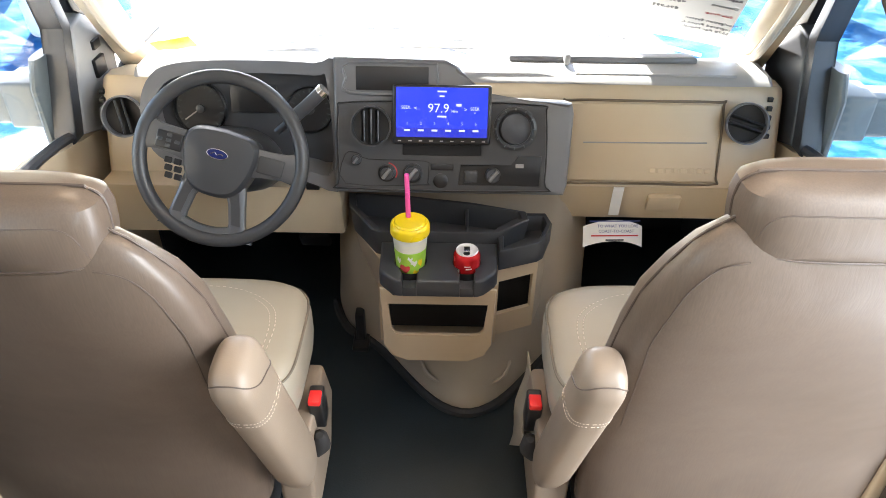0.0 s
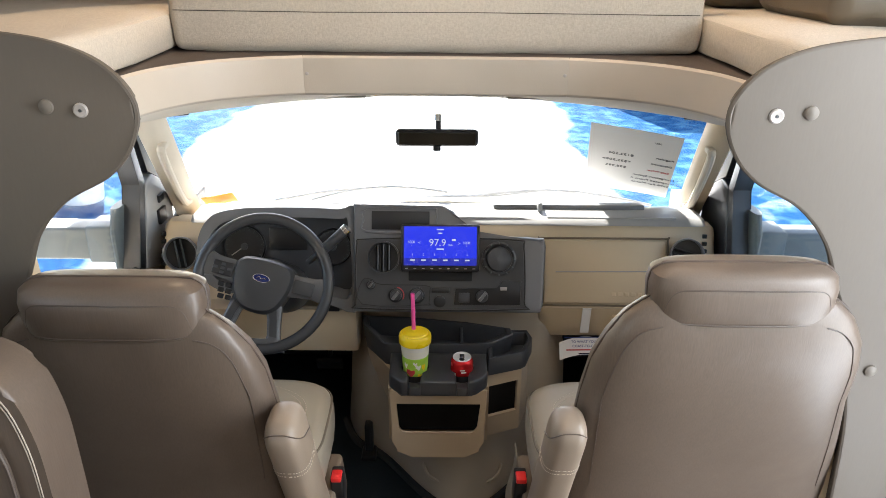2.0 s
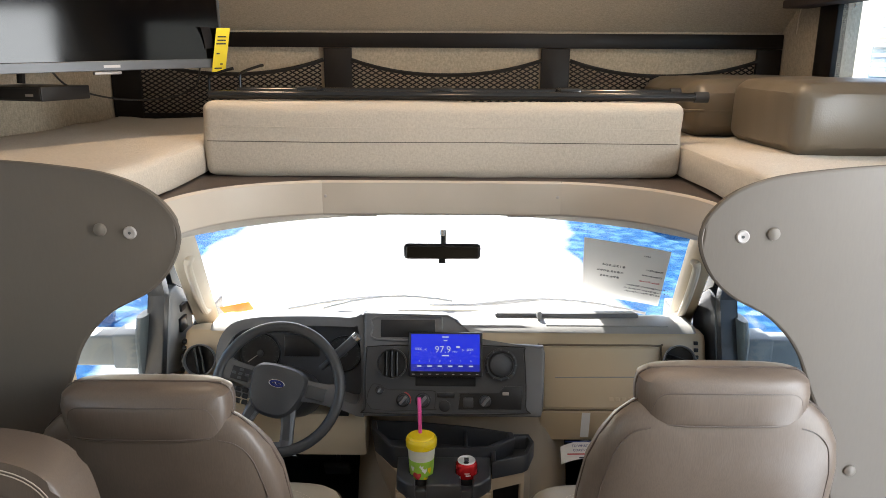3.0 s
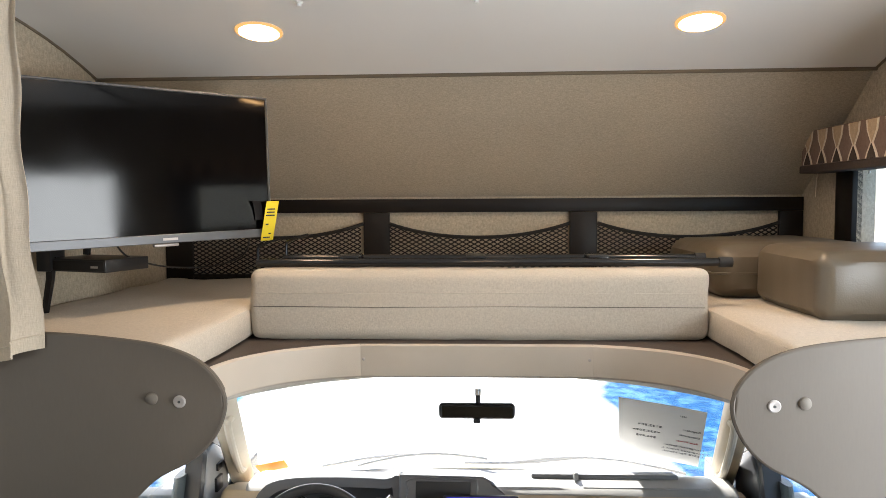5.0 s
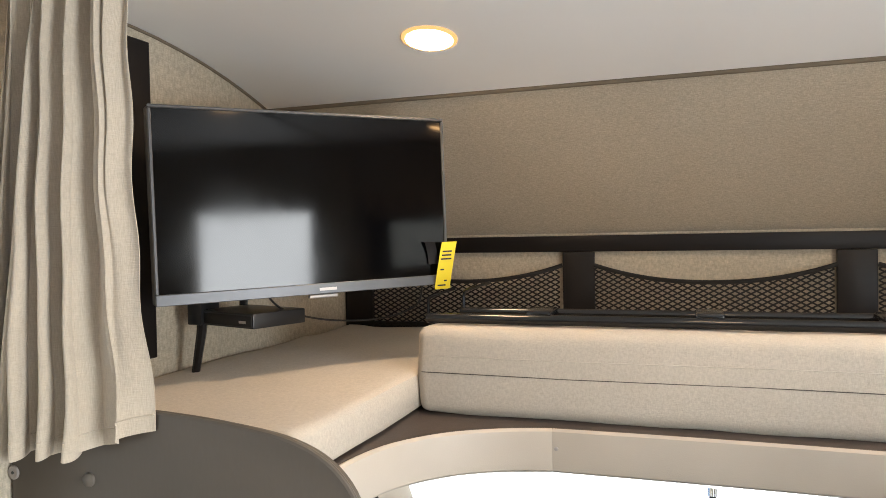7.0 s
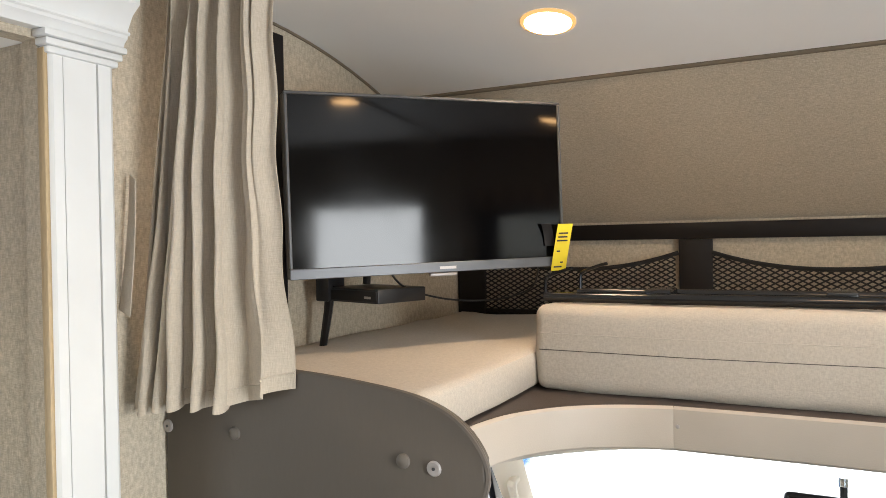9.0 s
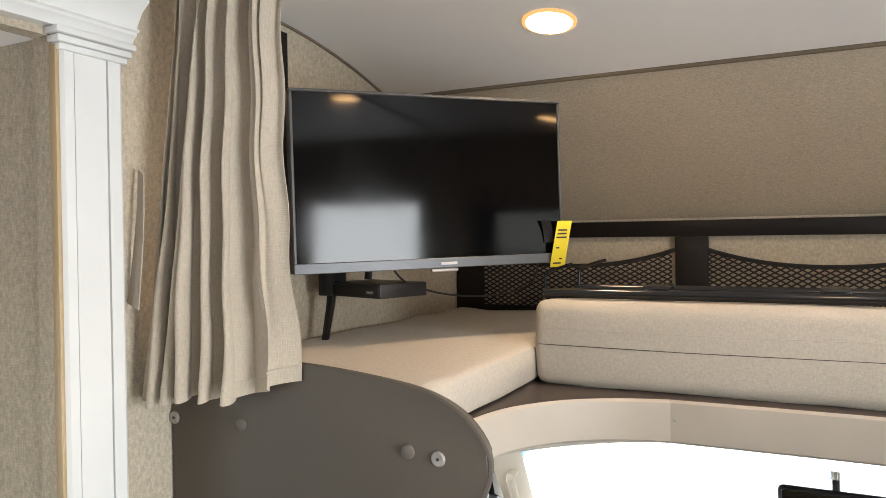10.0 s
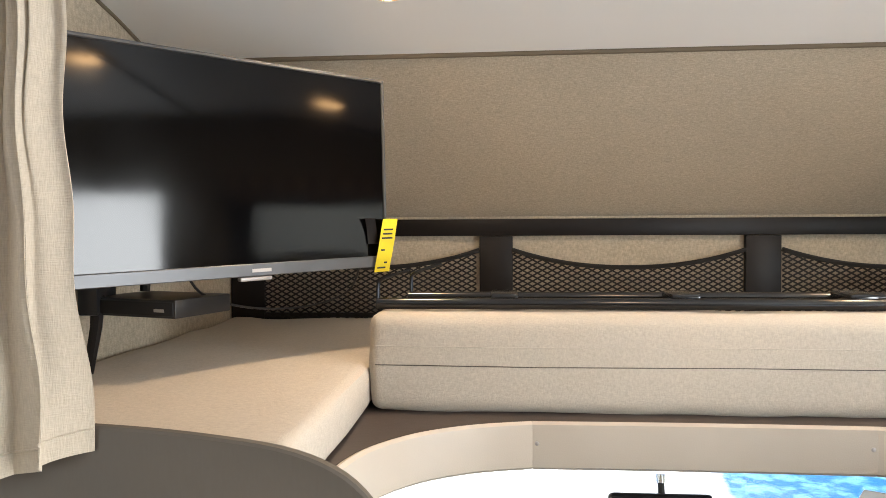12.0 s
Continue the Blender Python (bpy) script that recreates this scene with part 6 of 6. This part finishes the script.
part("wall_mount", tube([(-0.94, 1.56, 1.90), (-1.06, 1.63, 1.90), (-1.275, 1.70, 1.90)], 0.018, 8), DASH_DARK, tv)
q = sheet(lambda u, v: (0.326 + 0.046 * u + 0.020 * v * v, -0.008 - 0.010 * math.sin(3.1 * v) - 0.012 * v * v, -H - 0.012 + 0.125 * v), 2, 10, 0.0008)
lab = part("energy_label", on_tv(q), YELLOW, tv, "yellow hanging energy label")
q = sheet(lambda u, v: (0.312 + 0.03 * u - 0.014 * v * v, -0.004 - 0.008 * v * v, -H + 0.055 + 0.060 * v), 2, 6, 0.0008)
part("label_backing", on_tv(q), RAIL_DARK, lab, "dark folded backing")
for zz, w0, w1 in ((0.100, 0.006, 0.034), (0.090, 0.006, 0.034), (0.080, 0.004, 0.036), (0.052, 0.008, 0.018), (0.022, 0.024, 0.032), (0.010, 0.006, 0.030)):
    v = zz / 0.125
    bx = 0.327 + 0.020 * v * v
    part("print_bar", on_tv(box((bx + w0, -0.0105 - 0.010 * math.sin(3.1 * v) - 0.012 * v * v, -H - 0.012 + zz - 0.002), (bx + w1, -0.0090 - 0.010 * math.sin(3.1 * v) - 0.012 * v * v, -H - 0.012 + zz + 0.002))), INK, lab)

pl = thing("media_player", "black media player box on a wall bracket under the television", "media player", at=(-1.1, 1.5, 1.63))
PLM = Matrix.Translation((-1.08, 1.49, 1.640)) @ Matrix.Rotation(radians(-18), 4, "Z")
q = box((-0.11, -0.08, -0.018), (0.11, 0.08, 0.018), 0.003)
bmesh.ops.transform(q, matrix=PLM, verts=q.verts)
part("casing", q, BLACK, pl)
q = box((-0.106, -0.0825, -0.013), (0.106, -0.0795, 0.013), 0.001)
bmesh.ops.transform(q, matrix=PLM, verts=q.verts)
part("front_plate", q, NET_BLACK, pl)
part("bracket_leg", tube([(-1.192, 1.45, 1.66), (-1.188, 1.435, 1.60), (-1.204, 1.43, 1.503)], [0.014, 0.012, 0.010], 8), RAIL_DARK, pl)
part("bracket_plate", box((-1.222, 1.425, 1.622), (-1.180, 1.50, 1.712), 0.004), BLACK, pl)
part("bracket_arm", tube([(-1.15, 1.56, 1.66), (-1.145, 1.565, 1.74)], 0.011, 8), BLACK, pl)
q = box((0.06, -0.0832, -0.006), (0.085, -0.0824, 0.0))
bmesh.ops.transform(q, matrix=PLM, verts=q.verts)
part("maker_mark", q, SCREW, pl)
tagged(part("cable", tube(curve([(-1.00, 1.43, 1.706), (-0.99, 1.50, 1.655), (-0.93, 1.62, 1.618), (-0.84, 1.75, 1.610), (-0.76, 1.80, 1.640), (-0.72, 1.75, 1.70)], 8), 0.0028, 6), BLACK), "thin black cable sagging below the television", "cable")

# loose vinyl cushions on the far bunk cushion
lc = thing("loose_cushion", "olive-brown vinyl seat cushion with piping lying on the bunk", "cushion", "loose cushions", at=(0.98, 1.95, 1.505))
part("cover", cushion_box((0.735, 1.74, 1.506), (1.262, 2.30, 1.668), 0.05, 0.012, 11, 5), LEATHER_OLIVE, lc)
part("piping", tube(curve([(0.733, 2.2, 1.585), (0.731, 1.80, 1.585), (0.76, 1.738, 1.585), (1.2, 1.732, 1.585)], 6), 0.004, 6), LEATHER_OLIVE, lc)
lc = thing("loose_cushion", "thick olive-brown vinyl cushion lying in front of another", "cushion", "loose cushions", at=(1.05, 1.5, 1.505))
part("cover", cushion_box((0.85, 1.29, 1.506), (1.265, 1.72, 1.678), 0.035, 0.010, 12, 5), LEATHER_OLIVE, lc)

# bunk window with its valance
wb = tagged(thing("window_2", "dark-framed bunk window showing parked vehicles", "window", at=(1.29, 1.66, 1.66)), kind="structure")
for lo, hi in (((1.262, 1.99, 1.62), (1.30, 2.11, 1.965)), ((1.262, 1.05, 1.62), (1.30, 1.17, 1.965)), ((1.262, 1.17, 1.62), (1.30, 1.99, 1.662)), ((1.262, 1.17, 1.928), (1.30, 1.99, 1.965))):
    part("window_frame", box(lo, hi, 0.004), RAIL_DARK, wb)
g = part("pane", box((1.306, 1.17, 1.66), (1.309, 1.99, 1.93)), PANE, wb)
g.visible_shadow = False
part("clip", lathe([(0.006, 0), (0.005, 0.004), (0.001, 0.005)], Matrix.Translation((1.305, 1.965, 1.90)) @ pose(0, 0, 0, 0, -90, 0), 10), PAPER, wb)
va = thing("valance", "brown and cream ikat patterned window valance with dark lower edge", "valance", at=(1.24, 1.8, 1.95))
VAL_DARK = material("dark_brown_valance_cloth", (0.05, 0.035, 0.03), 0.9, weave=0.1, grain_scale=700)
VAL_TAUPE = material("taupe_valance_cloth", (0.17, 0.115, 0.095), 0.9, weave=0.1, grain_scale=700)
VAL_CREAM = material("cream_valance_thread", (0.66, 0.58, 0.48), 0.9, weave=0.1, grain_scale=700)
VAL_SAND = material("sand_valance_cloth", (0.45, 0.34, 0.23), 0.9, weave=0.1, grain_scale=700)
part("board", box((1.19, 1.03, 1.930), (1.279, 2.22, 2.055), 0.006), VAL_TAUPE, va)
part("lower_edge", box((1.185, 1.025, 1.905), (1.279, 2.225, 1.932), 0.004), VAL_DARK, va)


def motif(y, end=False):
    """One ikat figure: a cream-edged sand bulb over a dark foot."""
    w = 0.075
    def flat(pts, mat, o, nm):
        part(nm, prism([(y + a * w, 1.934 + b * 0.117) for a, b in pts], "x", 1.1895 - o, 1.1905 - o + 0.0005), mat, va)
    flat([(-0.5, 1.0), (-0.42, 0.72), (0.0, 0.28), (0.42, 0.72), (0.5, 1.0)], VAL_CREAM, 0.0008, "motif")
    flat([(-0.36, 1.0), (-0.30, 0.74), (0.0, 0.40), (0.30, 0.74), (0.36, 1.0)], VAL_SAND, 0.0022, "motif")
    flat([(-0.5, 0.0), (-0.42, 0.12), (0.0, 0.52), (0.42, 0.12), (0.5, 0.0)], VAL_CREAM, 0.0014, "motif")
    flat([(-0.34, 0.0), (-0.26, 0.12), (0.0, 0.38), (0.26, 0.12), (0.34, 0.0)], VAL_DARK, 0.0030, "motif")


for k in range(11):
    motif(1.084 + 0.108 * k)
part("pull_cord", tube([(1.262, 2.24, 1.93), (1.262, 2.255, 1.88), (1.262, 2.26, 1.82)], 0.002, 5), VAL_CREAM, va)


# curtain
FOLDS = [0.0, 0.09, 0.19, 0.29, 0.40, 0.54, 0.70, 1.0]     # where the pleats stand, from the wall to the aisle


def curtain_at(u, v):
    """u across from the wall to the aisle, v from the top to the hem."""
    k = max(i for i in range(len(FOLDS) - 1) if FOLDS[i] <= u or i == 0)
    f = (u - FOLDS[k]) / (FOLDS[k + 1] - FOLDS[k])
    deep = (0.032, 0.056, 0.046, 0.062, 0.054, 0.050, 0.030)[k]
    ridge = math.sin(math.pi * f) ** (0.8 + 0.4 * v) * deep * (0.7 + 0.5 * v)
    gather = 0.011 * (1 - v) ** 1.3 * math.sin(2 * math.pi * (11 * u + 0.25 * math.sin(5 * v)))
    small = 0.005 * math.sin(16 * u + 4 * v) + 0.003 * math.sin(5 * v + 11 * u) + 0.004 * v * v * math.sin(30 * u + 13 * v)
    x0 = -1.172 - 0.076 * v
    x1 = -0.948 + 0.034 * v + 0.007 * math.sin(7 * v + 0.6) + 0.004 * math.sin(23 * v)
    lean_in = 0.015 * math.sin(2 * math.pi * f) * (0.3 + 0.8 * v)
    x = x0 + (x1 - x0) * u + lean_in
    y = 0.935 - ridge - small - gather - 0.055 * v * (1 - u) ** 1.5 + 0.012 * v
    z = 2.335 - v * (0.872 - 0.044 * u ** 3 + 0.006 * math.sin(13 * u) + 0.12 * ridge)
    return x, y, z


cu = thing("curtain", "gathered oatmeal linen curtain hanging beside the bunk", "curtain", at=(-1.08, 0.905, 1.46))
part("cloth", sheet(curtain_at, 220, 44, 0.0016), CURTAIN_CLOTH, cu)
hemline = [curtain_at(k / 150, 0.965) for k in range(151)]
part("hem", tube([(x, y - 0.0012, z) for x, y, z in hemline], 0.0016, 5), CURTAIN_CLOTH, cu)
q = sheet(lambda u, v: (-1.246 - 0.010 * v + 0.004 * math.sin(4 * v) + (0.028 + 0.016 * v) * u, 0.868 - 0.012 * u - 0.02 * v, 1.915 - 0.265 * v - 0.012 * u), 3, 10, 0.002)
part("tie_back", q, CURTAIN_CLOTH, cu, "loose linen tie strap")
part("track", box((-1.262, 0.895, 2.330), (1.26, 0.915, 2.344), 0.002), TRIM_WHITE, cu)
setting("trim_window", box((-1.279, 1.29, 1.55), (-1.262, 1.365, 2.31), 0.003), RAIL_DARK, "dark brown window trim on the bunk side wall", "trim")

# slide-out surround
fs = tagged(thing("slideout_surround", "white painted pilaster and crown moulding round the slide-out", "moulding", at=(-1.23, 0.73, 0.12)), kind="structure")
part("pilaster", prism([(-1.26, 0.700), (-1.246, 0.700), (-1.240, 0.706), (-1.240, 0.7245), (-1.248, 0.725), (-1.248, 0.727), (-1.242, 0.7275), (-1.242, 0.7945), (-1.248, 0.795), (-1.248, 0.797), (-1.240, 0.7975), (-1.240, 0.824), (-1.246, 0.832), (-1.26, 0.832)], "z", 0.12, 2.125), TRIM_WHITE, fs)
part("edge_strip", box((-1.262, 0.690, 0.12), (-1.243, 0.6985, 2.125), 0.002), EDGE_OAK, fs, "wood-coloured edge strip")
for z0, o in ((2.115, 0.004), (2.128, 0.010), (2.142, 0.016)):
    part("capital", box((-1.26, 0.696 - o, z0), (-1.238 + o, 0.834 + o, z0 + 0.0125), 0.003), TRIM_WHITE, fs)
crown = [(-1.26, 2.155), (-1.235, 2.155), (-1.230, 2.165), (-1.222, 2.172), (-1.220, 2.19), (-1.206, 2.215), (-1.186, 2.232), (-1.186, 2.250), (-1.26, 2.250)]
part("crown", prism(crown, "y", -1.95, 0.85), TRIM_WHITE, fs)
part("crown_bead", tube([(-1.219, -1.95, 2.181), (-1.219, 0.851, 2.181)], 0.004, 6), TRIM_WHITE, fs)


# ---- lamps ----
def puck(x, y, tilt=0.0, energy=3.0):
    z = ceil_z(y)
    p = thing("ceiling_light", "round flush ceiling light, warm and lit", "ceiling light", "ceiling lights", at=(x, y, z))
    m = Matrix.Translation((x, y, z - 0.001)) @ pose(0, 0, 0, tilt, 0, 0)
    part("trim_ring", lathe([(0.068, 0.002), (0.068, -0.003), (0.062, -0.006), (0.058, -0.005)], m, 36), LAMP_HALO, p, "trim ring given an orange glow for the lamp's halo")
    part("diffuser", lathe([(0.060, -0.002), (0.058, -0.006), (0.03, -0.008), (0.002, -0.0085)], m, 36), LAMP_GLOW, p, "glowing warm diffuser")
    lamp = new("lamp_light", bpy.data.lights.new("lamp_light", "SPOT"))
    lamp.data.energy, lamp.data.color, lamp.data.spot_size, lamp.data.spot_blend, lamp.data.shadow_soft_size = energy, (1.0, 0.85, 0.66), radians(165), 0.6, 0.05
    lamp.matrix_world = Matrix.Translation((x, y, z - 0.02)) @ pose(0, 0, 0, tilt, 0, 0)


puck(-0.628, 1.59, -10.6, 2.2)
puck(0.630, 1.575, -10.6, 2.3)
puck(0.03, 0.84, 0, 0.7)
for x in (-0.461, 0.005, 0.472):
    k = thing("ceiling_hook", "small white plastic ceiling hook", "hook", "ceiling hooks", at=(x, 1.395, ceil_z(1.395)))
    part("button", lathe([(0.010, 0.001), (0.010, -0.003), (0.006, -0.005), (0.006, -0.010), (0.009, -0.012), (0.001, -0.014)], Matrix.Translation((x, 1.395, ceil_z(1.395))), 14), TRIM_WHITE, k)
